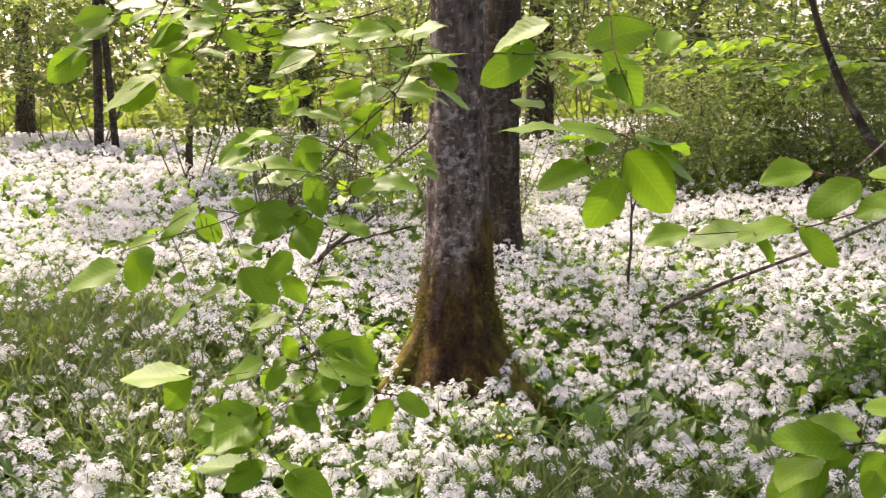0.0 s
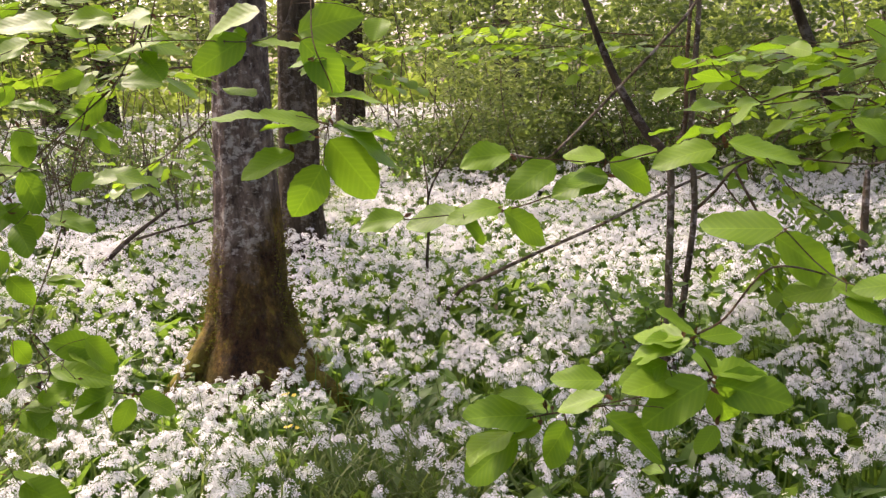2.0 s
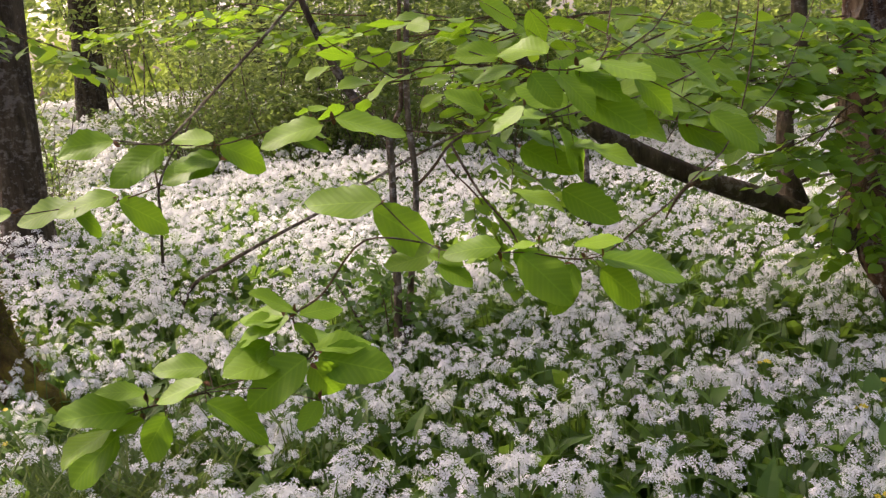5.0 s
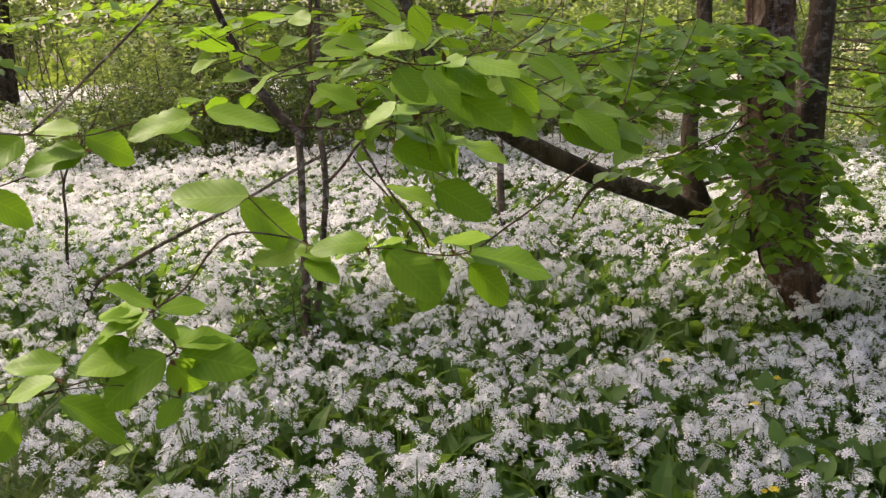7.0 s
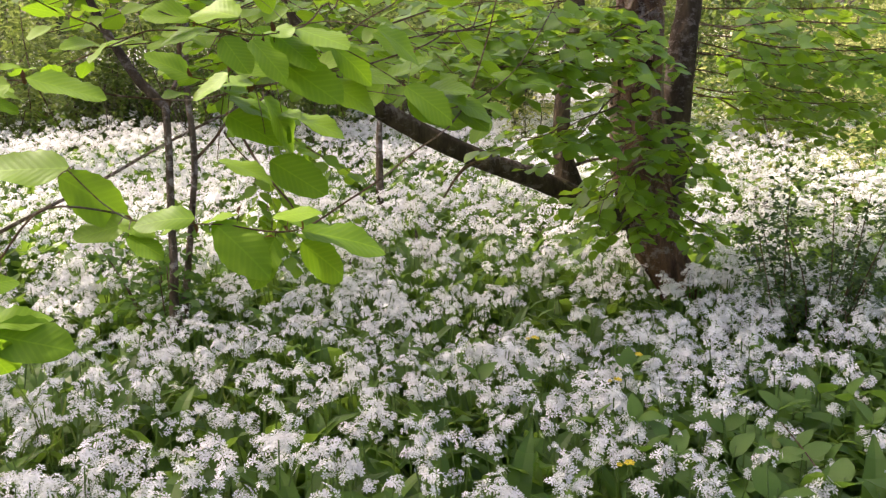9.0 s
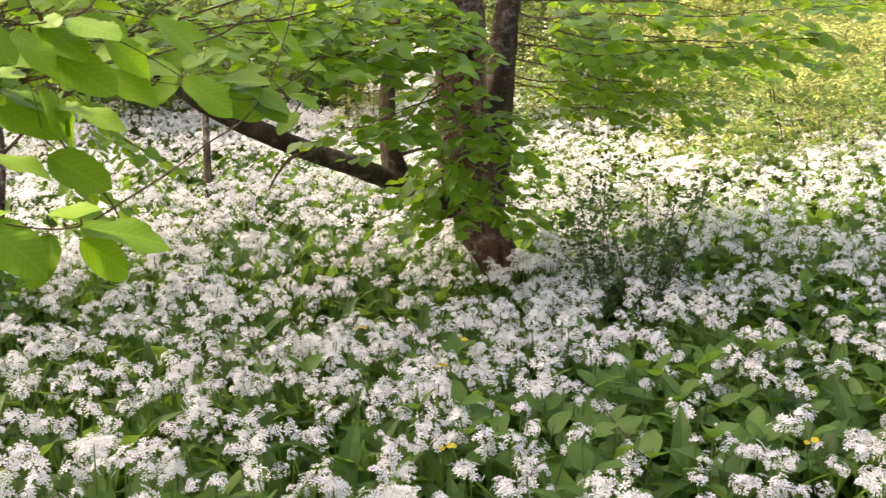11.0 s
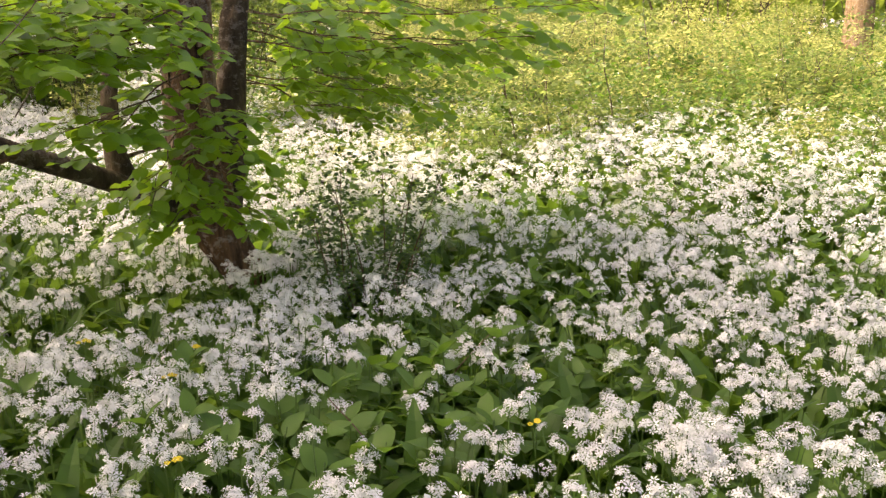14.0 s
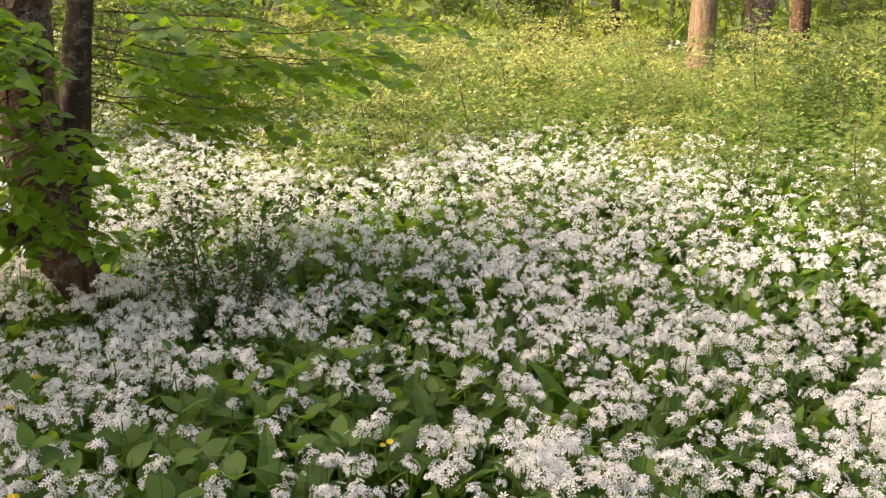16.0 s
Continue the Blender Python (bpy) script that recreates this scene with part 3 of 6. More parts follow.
def broad_leaf(width, fold, droop, wave, seed, rows=13, cols=3):
    """A rounded leaf of length 1 along x, cupped, pleated and wavy at its rim, with a short tip."""
    g = np.random.default_rng(seed)
    s = np.linspace(0, 1, rows + 1)[:, None]
    c = np.linspace(-1, 1, 2 * cols + 1)[None]
    w = width * np.clip(np.sin(math.pi * s ** 0.90), 0, 1) ** 0.60 * (1 + 0.03 * np.where(np.arange(rows + 1) % 2, 1, -1)[:, None])
    w[0], w[-1] = 0.014, 0.006
    ph = g.uniform(0, 6.28, 3)
    edge = np.abs(c) ** 2
    z = -droop * s ** 2 + fold * w * np.abs(c) - 0.30 * fold * w * edge + wave * edge * w * (np.sin(9 * s + ph[0]) * (c > 0) + np.sin(8 * s + ph[1]) * (c < 0))
    z = z + 0.05 * w * np.abs(c) * np.where(np.arange(rows + 1) % 2, 1, -1)[:, None] * 0.5
    bend = 0.07 * g.normal() * s ** 2
    v = np.stack([s + 0 * c, bend + w * c, z], -1).reshape(-1, 3)
    k = 2 * cols + 1
    i, j = np.meshgrid(np.arange(rows), np.arange(k - 1), indexing="ij")
    return v, np.stack([i * k + j, (i + 1) * k + j, (i + 1) * k + j + 1, i * k + j + 1], -1).reshape(-1, 4)


LEAVES = []
for k in range(8):
    v, f = broad_leaf(0.305 + 0.022 * (k % 3), 0.10 + 0.09 * (k % 3), 0.04 + 0.06 * (k % 4), 0.10 + 0.05 * (k % 2), 60 + k)
    LEAVES.append(mesh_np("beech_leaf", v, f, None, [BEECH], True))


def leafy(tree, pts, seed, density=1.0, big=1.0, single=False):
    """A branch with side twigs spread in a flat fan and leaves in two rows on each twig."""
    g = np.random.default_rng(100 + seed)
    pts = np.array(pts)
    # a natural bend between the fitted points
    fine = np.linspace(0, len(pts) - 1, (len(pts) - 1) * 3 + 1)
    pts = np.stack([np.interp(fine, np.arange(len(pts)), pts[:, q]) for q in range(3)], 1)
    pts[1:] += np.cumsum(g.normal(0, 0.012, (len(pts) - 1, 3)), axis=0) * np.array([1, 1, 0.9])
    seg = np.linalg.norm(np.diff(pts, axis=0), axis=1)
    total = seg.sum()
    cum = np.concatenate([[0], np.cumsum(seg)])
    wood = [(*tube(pts, np.linspace(0.0022 if single else 0.0036, 0.0010, len(pts)), 6, 0.05, 2, seed), 0)]
    place, way, up, twigs = [], [], [], []
    stations = np.arange(0.12, total, 0.075)
    for k, d in enumerate(stations):
        p = np.array([np.interp(d, cum, pts[:, q]) for q in range(3)])
        q = np.array([np.interp(min(total, d + 0.03), cum, pts[:, m]) for m in range(3)])
        ahead = q - p
        ahead = ahead / (np.linalg.norm(ahead) + 1e-9)
        out = np.cross(ahead, (0, 0, 1)) * (1 if k % 2 else -1)
        t = 0.75 * ahead + 0.8 * out + np.array([0, 0, g.uniform(-0.35, 0.12)])
        t /= np.linalg.norm(t)
        length = g.uniform(0.12, 0.36) * (1 - 0.4 * d / total)
        end = p + t * length + np.array([0, 0, -0.12 * length])
        mid = (p + end) / 2 + g.normal(size=3) * 0.006
        twigs.append(tube([p, mid, end], [0.0012, 0.0010, 0.0007] if single else [0.0014, 0.0012, 0.0008], 4, 0.0, 2, k))
        for m, s in enumerate(np.arange(0.25, 1.05, 0.019 / (length * density))):
            side = np.cross(t, (0, 0, 1)) * (1 if m % 2 else -1)
            place.append(p + (end - p) * s + g.normal(size=3) * 0.006)
            way.append(0.6 * t + 0.8 * side + np.array([0, 0, g.uniform(-0.34, 0.12)]))
            up.append(np.array([0, 0, 1.0]) + 0.32 * g.normal(size=3))
    v, f, _ = joined(wood)
    branch = part("branch", (v, f), BARK_TWIG, tree)
    for t in twigs:
        part("twig", t, BARK_TWIG, branch)
    g2 = np.random.default_rng(seed)
    if single:
        # close enough to tell the leaves apart
        x, y, z = frames_of(np.array(way), np.array(up))
        for p, a, b, c in zip(np.array(place) - np.array(branch["base"]), x, y, z):
            s = big * float(g2.uniform(0.045, 0.078))
            ob = new("leaf", LEAVES[int(g2.integers(0, 8))])
            ob.parent = branch
            ob.matrix_basis = Matrix(((a[0] * s, b[0] * s, c[0] * s, p[0]), (a[1] * s, b[1] * s, c[1] * s, p[1]), (a[2] * s, b[2] * s, c[2] * s, p[2]), (0, 0, 0, 1)))
        return
    part("leaves", oriented(MID_LEAF, np.array(place), np.array(way), np.array(up), big * g2.uniform(0.045, 0.078, len(place))), TREE_LEAF, branch,
         "bright green oval leaves", smooth=True, kind="stuff")


leafy(broken_tree, [(3.329, 3.114, 1.351), (2.592, 2.757, 1.283), (1.985, 2.35, 1.248), (1.616, 2.077, 1.299)], 0)
leafy(broken_tree, [(3.218, 3.017, 1.182), (2.56, 2.626, 1.119), (2.059, 2.301, 1.169), (1.727, 2.126, 1.229)], 1)
leafy(broken_tree, [(3.28, 2.963, 1.051), (2.809, 2.599, 0.975), (2.487, 2.393, 0.908)], 2)
leafy(broken_tree, [(3.323, 2.918, 0.921), (2.918, 2.641, 0.869), (2.767, 2.576, 0.774)], 3)
leafy(broken_tree, [(3.337, 2.903, 0.877), (3.053, 2.681, 0.814), (2.968, 2.641, 0.708)], 4)
leafy(broken_tree, [(3.245, 3.018, 1.244), (2.766, 2.686, 1.309), (2.282, 2.462, 1.349), (1.869, 2.201, 1.362)], 5)
leafy(broken_tree, [(3.281, 2.879, 1.21), (2.665, 2.654, 1.254), (2.104, 2.354, 1.255)], 7)
leafy(broken_tree, [(3.071, 2.764, 1.094), (2.6, 2.518, 1.1), (2.246, 2.47, 1.162), (1.926, 2.376, 1.201)], 8)
leafy(broken_tree, [(2.962, 2.698, 1.003), (2.66, 2.554, 0.954), (2.433, 2.498, 0.957)], 9)
leafy(broken_tree, [(3.53, 2.896, 1.163), (3.606, 2.479, 1.082), (3.763, 2.17, 1.126), (3.911, 1.877, 1.187)], 10)
leafy(broken_tree, [(3.506, 2.875, 1.031), (3.633, 2.562, 0.971), (3.732, 2.304, 0.977)], 11)
leafy(broken_tree, [(3.549, 2.913, 1.273), (3.63, 2.359, 1.249), (3.743, 1.937, 1.267), (3.929, 1.58, 1.264)], 12)
leafy(broken_tree, [(3.725, 3.15, 1.157), (4.094, 2.88, 1.107), (4.492, 2.545, 1.028)], 13)
leafy(broken_tree, [(3.695, 3.133, 0.999), (3.929, 2.896, 0.948), (4.152, 2.689, 0.918)], 14)
leafy(broken_tree, [(3.759, 3.17, 1.339), (4.061, 2.622, 1.342), (4.29, 2.166, 1.254)], 15)
leafy(broken_tree, [(3.29, 2.877, 0.802), (2.936, 2.624, 0.714), (2.798, 2.608, 0.674)], 16)
leafy(broken_tree, [(3.308, 2.835, 0.737), (3.033, 2.498, 0.655), (3.079, 2.433, 0.616)], 17)
leafy(broken_tree, [(3.24, 2.843, 0.981), (3.097, 2.502, 0.867), (3.133, 2.428, 0.77)], 18)
leafy(broken_tree, [(3.271, 2.86, 0.695), (2.946, 2.579, 0.617), (2.881, 2.564, 0.589)], 19)
leafy(broken_tree, [(1.756, 1.908, 1.311), (1.307, 1.537, 1.254), (1.1, 1.409, 1.271), (0.98, 1.353, 1.283)], 40, 0.55, 0.82, True)
leafy(broken_tree, [(1.864, 1.851, 1.268), (1.462, 1.581, 1.257), (1.222, 1.412, 1.274), (1.116, 1.404, 1.278)], 41, 0.55, 0.82, True)
leafy(broken_tree, [(1.552, 1.784, 1.357), (1.192, 1.494, 1.34), (0.984, 1.474, 1.337)], 42, 0.55, 0.82, True)
leafy(broken_tree, [(1.948, 2.058, 1.236), (1.437, 1.687, 1.256), (1.173, 1.505, 1.252)], 43, 0.55, 0.82, True)
leafy(broken_tree, [(1.883, 2.088, 1.158), (1.509, 1.739, 1.182), (1.29, 1.659, 1.203)], 44, 0.55, 0.82, True)
leafy(broken_tree, [(3.678, 3.084, 1.293), (3.866, 2.723, 1.251), (4.143, 2.402, 1.185), (4.445, 2.043, 1.139)], 45, 1.0, 1.0)
leafy(broken_tree, [(3.651, 3.043, 1.094), (3.871, 2.833, 1.046), (4.11, 2.589, 0.996), (4.309, 2.415, 0.944)], 46, 1.0, 1.0)
leafy(broken_tree, [(3.632, 2.994, 1.378), (3.87, 2.571, 1.402), (4.181, 2.2, 1.364), (4.477, 1.846, 1.301)], 47, 1.0, 1.0)
leafy(broken_tree, [(3.641, 3.011, 0.984), (3.734, 2.803, 0.896), (3.889, 2.71, 0.843)], 48, 1.0, 1.0)
leafy(broken_tree, [(3.672, 3.055, 1.204), (3.923, 3.002, 1.156), (4.251, 2.796, 1.08), (4.625, 2.514, 1.023)], 49, 1.0, 1.0)
leafy(broken_tree, [(3.486, 2.814, 1.23), (3.549, 2.427, 1.189), (3.723, 2.091, 1.208), (3.87, 1.785, 1.227)], 50, 1.0, 1.0)
leafy(broken_tree, [(3.236, 2.82, 1.334), (2.704, 2.593, 1.201), (2.432, 2.564, 1.139), (2.179, 2.517, 1.086)], 51, 1.0, 1.0)
leafy(broken_tree, [(1.514, 1.822, 1.359), (1.249, 1.645, 1.321), (1.065, 1.57, 1.345)], 52, 0.55, 0.82, True)
leafy(broken_tree, [(1.549, 1.801, 1.261), (1.291, 1.628, 1.252), (1.13, 1.548, 1.261)], 53, 0.55, 0.82, True)
leafy(sapling, [(1.826, 3.941, 1.446), (1.476, 4.195, 1.478), (1.038, 4.465, 1.54)], 54, 1.0, 1.0)
leafy(sapling, [(1.827, 3.919, 1.312), (2.194, 3.865, 1.268), (2.521, 3.803, 1.137)], 55, 1.0, 1.0)
leafy(sapling, [(1.673, 3.969, 1.499), (1.29, 4.442, 1.599), (0.691, 4.916, 1.532)], 56, 1.0, 1.0)
leafy(sapling, [(1.842, 3.649, 0.923), (1.894, 3.514, 0.761), (1.9, 3.483, 0.575)], 57, 1.0, 1.0)
leafy(sapling, [(1.828, 3.897, 1.177), (1.981, 3.655, 1.063), (2.21, 3.485, 0.826)], 58, 1.0, 1.0)
leafy(sapling, [(1.747, 3.706, 1.395), (1.945, 3.392, 1.373), (2.054, 3.134, 1.432)], 59, 1.0, 1.0)
leafy(mossy_tree, [(-0.002, 3.05, 1.4), (-0.119, 2.641, 1.418), (-0.255, 2.433, 1.439)], 60, 1.0, 1.0)
leafy(mossy_tree, [(-0.0, 3.068, 1.535), (-0.206, 2.647, 1.508), (-0.39, 2.335, 1.527), (-0.55, 2.119, 1.5)], 61, 0.55, 0.82, True)
leafy(mossy_tree, [(-0.035, 3.432, 1.244), (-0.13, 3.207, 1.124), (-0.19, 3.094, 1.061)], 62, 1.0, 1.0)
leafy(mossy_tree, [(0.159, 3.691, 1.579), (0.352, 3.483, 1.444), (0.496, 3.383, 1.38)], 63, 1.0, 1.0)
leafy(mossy_tree, [(-0.037, 2.462, 1.555), (-0.22, 2.041, 1.517), (-0.378, 1.831, 1.529)], 64, 0.55, 0.82, True)



# ---- leaf sprays that hang close by ----
BUD = mesh_np("bud_scale", *leaf_shape(3, 0.22, 0.5, 0.2, 0.1, 69), None, [BUD_SCALE], True)


def nearest(pts, p):
    best = None
    for a, b in zip(pts[:-1], pts[1:]):
        w = np.clip(np.dot(p - a, b - a) / np.dot(b - a, b - a), 0, 1)
        q = a + w * (b - a)
        if best is None or np.linalg.norm(q - p) < np.linalg.norm(best - p):
            best = q
    return best


def spray(tree, twig, leaves, crowd=0.42):
    """A hanging twig with single leaves: each has its base, heading, slope, length, and how far it faces the path.
    Smaller leaves crowd in beside them, nearer the twig."""
    g = np.random.default_rng(int(abs(twig[0][0]) * 1000) + 5)
    line = np.array(twig)
    more = []
    for x, y, z, az, el, size, face in leaves:
        if g.uniform() < crowd:
            p = np.array((x, y, z))
            q = p + (nearest(line, p) - p) * g.uniform(0.3, 0.8) + g.normal(size=3) * 0.006 + np.array([0, 0.012, 0])
            more.append((*q, az + g.normal(0, 32), el * 0.6 + g.normal(0, 9), size * g.uniform(0.6, 0.95), 0.6 * face))
    leaves = leaves + more
    limb = np.array(ASH_LIMB if tree is mossy_tree else OAK_LIMB)
    pts = [np.array(p) for p in twig]
    if pts[-1][2] > 1.4:
        pts.append(nearest(limb, pts[-1] + np.array([0, 0, 1.0])))
    g = np.random.default_rng(int(abs(twig[0][0]) * 1000))
    wood = [(*tube(pts, [0.0006 + 0.00014 * min(m, 4) + 0.002 * max(0, q[2] - 1.6) for m, q in enumerate(pts)], 6, 0.05, 5, 1), 0)]
    for x, y, z, az, el, size, face in leaves:
        p = np.array((x, y, z))
        q = nearest(np.array(pts), p)
        reach = np.linalg.norm(q - p)
        if reach > 0.004:
            wood.append((*tube([q, (p + q) / 2 + np.array([0, 0, 0.08 * reach]), p], [0.0006, 0.0005, 0.0005], 4, 0.0, 3, 2), 0))
    v, f, _ = joined(wood)
    branch = part("branch", (v, f), BARK_TWIG, tree)
    for x, y, z, az, el, size, face in leaves[::2]:
        bud = new("bud_scale", BUD)
        bud.parent = branch
        bud.matrix_basis = pose(x - branch["base"][0], y - branch["base"][1], z - branch["base"][2], *g.uniform(0, 360, 3)) @ Matrix.Diagonal((0.012, 0.012, 0.012, 1))
    eye = np.array((0.5, -0.05, 1.27))
    for x, y, z, az, el, size, face in leaves:
        p = Vector((x, y, z))
        a, e = radians(az), radians(el)
        d = Vector((math.cos(a) * math.cos(e), math.sin(a) * math.cos(e), math.sin(e)))
        back = (Vector(eye) - p).normalized()
        nz = (Vector((0, 0, 1)) * (1 - face) + back * face + Vector(g.normal(size=3)) * 0.12)
        nz = (nz - d * nz.dot(d)).normalized()
        ny = nz.cross(d)
        ob = new("leaf", LEAVES[int(g.integers(0, 8))])
        ob.parent = branch
        s = size * 0.98
        base = branch["base"]
        ob.matrix_basis = Matrix(((d.x * s, ny.x * s, nz.x * s, x - base[0]), (d.y * s, ny.y * s, nz.y * s, y - base[1]),
                                  (d.z * s, ny.z * s, nz.z * s, z - base[2]), (0, 0, 0, 1)))


spray(mossy_tree, [(0.354, 1.136, 1.26), (0.361, 1.141, 1.3), (0.343, 1.153, 1.356), (0.342, 1.269, 1.443), (0.324, 1.617, 1.684)],
      [(0.347, 1.139, 1.217, -160, -55, 0.067, 0.9),
       (0.355, 1.149, 1.245, -20, -49, 0.084, 0.8),
       (0.36, 1.116, 1.262, 12, -25, 0.095, 0.25),
       (0.345, 1.153, 1.262, -156, 12, 0.072, 0.3),
       (0.315, 1.153, 1.232, -163, -17, 0.067, 0.35),
       (0.288, 1.166, 1.271, 169, 8, 0.08, 0.25),
       (0.33, 1.159, 1.356, -7, -48, 0.077, 0.5),
       (0.354, 1.121, 1.294, 10, -3, 0.065, 0.2),
       (0.344, 1.142, 1.334, 134, -8, 0.048, 0.3)])
spray(mossy_tree, [(0.098, 1.329, 1.37), (0.182, 1.318, 1.37), (0.283, 1.305, 1.367), (0.318, 1.287, 1.406), (0.321, 1.383, 1.501), (0.316, 1.618, 1.684)],
      [(0.258, 1.314, 1.369, -166, -27, 0.079, 0.7),
       (0.278, 1.315, 1.402, 163, -15, 0.085, 0.6),
       (0.176, 1.336, 1.37, -171, -4, 0.101, 0.15),
       (0.324, 1.319, 1.375, -23, 16, 0.087, 0.6),
       (0.266, 1.305, 1.363, -8, -6, 0.069, 0.3),
       (0.231, 1.314, 1.309, -49, -9, 0.063, 0.25),
       (0.428, 1.305, 1.389, -106, -31, 0.048, 0.5),
       (0.129, 1.334, 1.35, -55, -25, 0.055, 0.4),
       (0.143, 1.327, 1.404, 165, -6, 0.061, 0.4)])
spray(mossy_tree, [(0.441, 1.228, 1.141), (0.503, 1.221, 1.145), (0.562, 1.214, 1.148), (0.618, 1.209, 1.163), (0.692, 1.204, 1.19)],
      [(0.442, 1.244, 1.143, -177, -4, 0.059, 0.5),
       (0.508, 1.23, 1.147, 163, -11, 0.074, 0.45),
       (0.561, 1.218, 1.153, -166, -2, 0.074, 0.25),
       (0.511, 1.203, 1.143, 12, -44, 0.045, 0.5),
       (0.561, 1.206, 1.148, 10, -35, 0.071, 0.6)])
spray(mossy_tree, [(0.562, 1.153, 1.217), (0.617, 1.145, 1.211), (0.675, 1.137, 1.206), (0.734, 1.132, 1.217), (0.808, 1.123, 1.222), (0.913, 1.106, 1.199), (1.031, 1.142, 1.195), (1.222, 1.229, 1.252), (1.458, 1.449, 1.535)],
      [(0.562, 1.159, 1.22, -175, -1, 0.063, 0.45),
       (0.613, 1.153, 1.207, -160, -22, 0.072, 0.5),
       (0.674, 1.146, 1.19, -177, -10, 0.07, 0.5),
       (0.675, 1.144, 1.206, 0, -28, 0.063, 0.5),
       (0.788, 1.105, 1.219, 179, -6, 0.075, 0.3),
       (0.759, 1.112, 1.206, -10, -26, 0.04, 0.4),
       (0.804, 1.109, 1.225, -20, -17, 0.086, 0.2),
       (0.779, 1.126, 1.235, 38, 14, 0.032, 0.5),
       (0.669, 1.14, 1.211, 147, 7, 0.052, 0.3)])
spray(mossy_tree, [(0.545, 0.962, 0.969), (0.612, 0.955, 0.979), (0.663, 0.95, 0.987), (0.717, 0.945, 0.998), (0.716, 0.948, 1.016), (0.704, 0.953, 1.04), (0.736, 0.952, 1.059), (0.785, 0.954, 1.107), (0.864, 0.982, 1.089)],
      [(0.708, 0.954, 1.044, -161, 33, 0.06, 0.5),
       (0.711, 0.953, 1.041, 9, 2, 0.047, 0.4),
       (0.699, 0.948, 1.04, 145, -17, 0.07, 0.45),
       (0.702, 0.944, 1.034, -14, -35, 0.031, 0.4),
       (0.68, 0.963, 1.015, -177, -20, 0.054, 0.55),
       (0.722, 0.949, 1.003, 5, 8, 0.062, 0.35),
       (0.724, 0.947, 0.996, -24, -15, 0.079, 0.5),
       (0.708, 0.927, 1.003, 173, -30, 0.079, 0.6),
       (0.712, 0.926, 0.997, 24, -56, 0.054, 0.5),
       (0.617, 0.971, 0.998, 170, 4, 0.055, 0.35),
       (0.608, 0.938, 0.993, 163, -17, 0.05, 0.35)])
spray(mossy_tree, [(0.521, 0.964, 0.962), (0.545, 0.962, 0.969), (0.612, 0.955, 0.977)],
      [(0.555, 0.968, 0.984, -174, 16, 0.047, 0.3),
       (0.543, 0.969, 0.968, -168, 8, 0.075, 0.4),
       (0.551, 0.97, 0.956, -168, -5, 0.032, 0.3),
       (0.526, 0.968, 0.947, 169, -38, 0.076, 0.6),
       (0.57, 0.938, 0.966, -163, -51, 0.046, 0.85),
       (0.609, 0.939, 0.972, -13, -33, 0.075, 0.45),
       (0.717, 0.924, 0.958, -149, -37, 0.036, 0.7),
       (0.667, 0.934, 0.91, 121, 4, 0.026, 0.4)])
spray(broken_tree, [(0.815, 0.985, 1.138), (0.862, 0.954, 1.088), (0.941, 0.918, 1.079), (1.006, 0.887, 1.069), (1.087, 0.932, 1.084), (1.201, 1.0, 1.117), (1.388, 1.154, 1.181), (1.64, 1.43, 1.444), (2.011, 1.933, 1.985)],
      [(0.82, 1.003, 1.138, 154, 1, 0.088, 0.35),
       (0.807, 0.992, 1.132, -13, -36, 0.084, 0.6),
       (0.866, 0.955, 1.085, 150, -14, 0.067, 0.4),
       (0.857, 0.941, 1.074, -53, -23, 0.048, 0.5),
       (0.916, 0.912, 1.089, 160, 4, 0.061, 0.25),
       (0.939, 0.916, 1.077, -55, -35, 0.074, 0.75),
       (0.995, 0.906, 1.061, -161, -52, 0.058, 0.7),
       (1.012, 0.88, 1.058, -9, -41, 0.065, 0.6),
       (1.012, 0.877, 1.07, -28, -11, 0.089, 0.2),
       (0.986, 0.887, 1.085, -35, 8, 0.053, 0.25),
       (0.962, 0.918, 1.086, 150, -9, 0.05, 0.25)])
spray(broken_tree, [(0.956, 1.018, 1.221), (1.012, 0.991, 1.21), (1.076, 0.965, 1.22), (1.191, 1.028, 1.232), (1.37, 1.179, 1.269), (1.609, 1.436, 1.408)],
      [(0.987, 1.005, 1.18, -46, -27, 0.074, 0.5),
       (1.037, 0.975, 1.181, -47, -15, 0.079, 0.25),
       (1.008, 0.978, 1.211, 134, 8, 0.07, 0.25),
       (1.015, 0.968, 1.199, -2, -54, 0.074, 0.4),
       (1.074, 0.948, 1.214, -42, -23, 0.067, 0.35),
       (1.036, 0.983, 1.222, 140, 25, 0.064, 0.4),
       (1.052, 0.957, 1.24, 157, 35, 0.057, 0.4),
       (1.076, 0.964, 1.226, -12, 28, 0.06, 0.3),
       (0.955, 1.016, 1.221, 165, 30, 0.055, 0.35),
       (1.099, 0.943, 1.225, -40, -13, 0.063, 0.25),
       (0.984, 0.985, 1.225, 164, -36, 0.048, 0.4),
       (0.973, 1.008, 1.132, -42, -11, 0.067, 0.25),
       (1.02, 0.974, 1.131, -33, -33, 0.073, 0.5)])
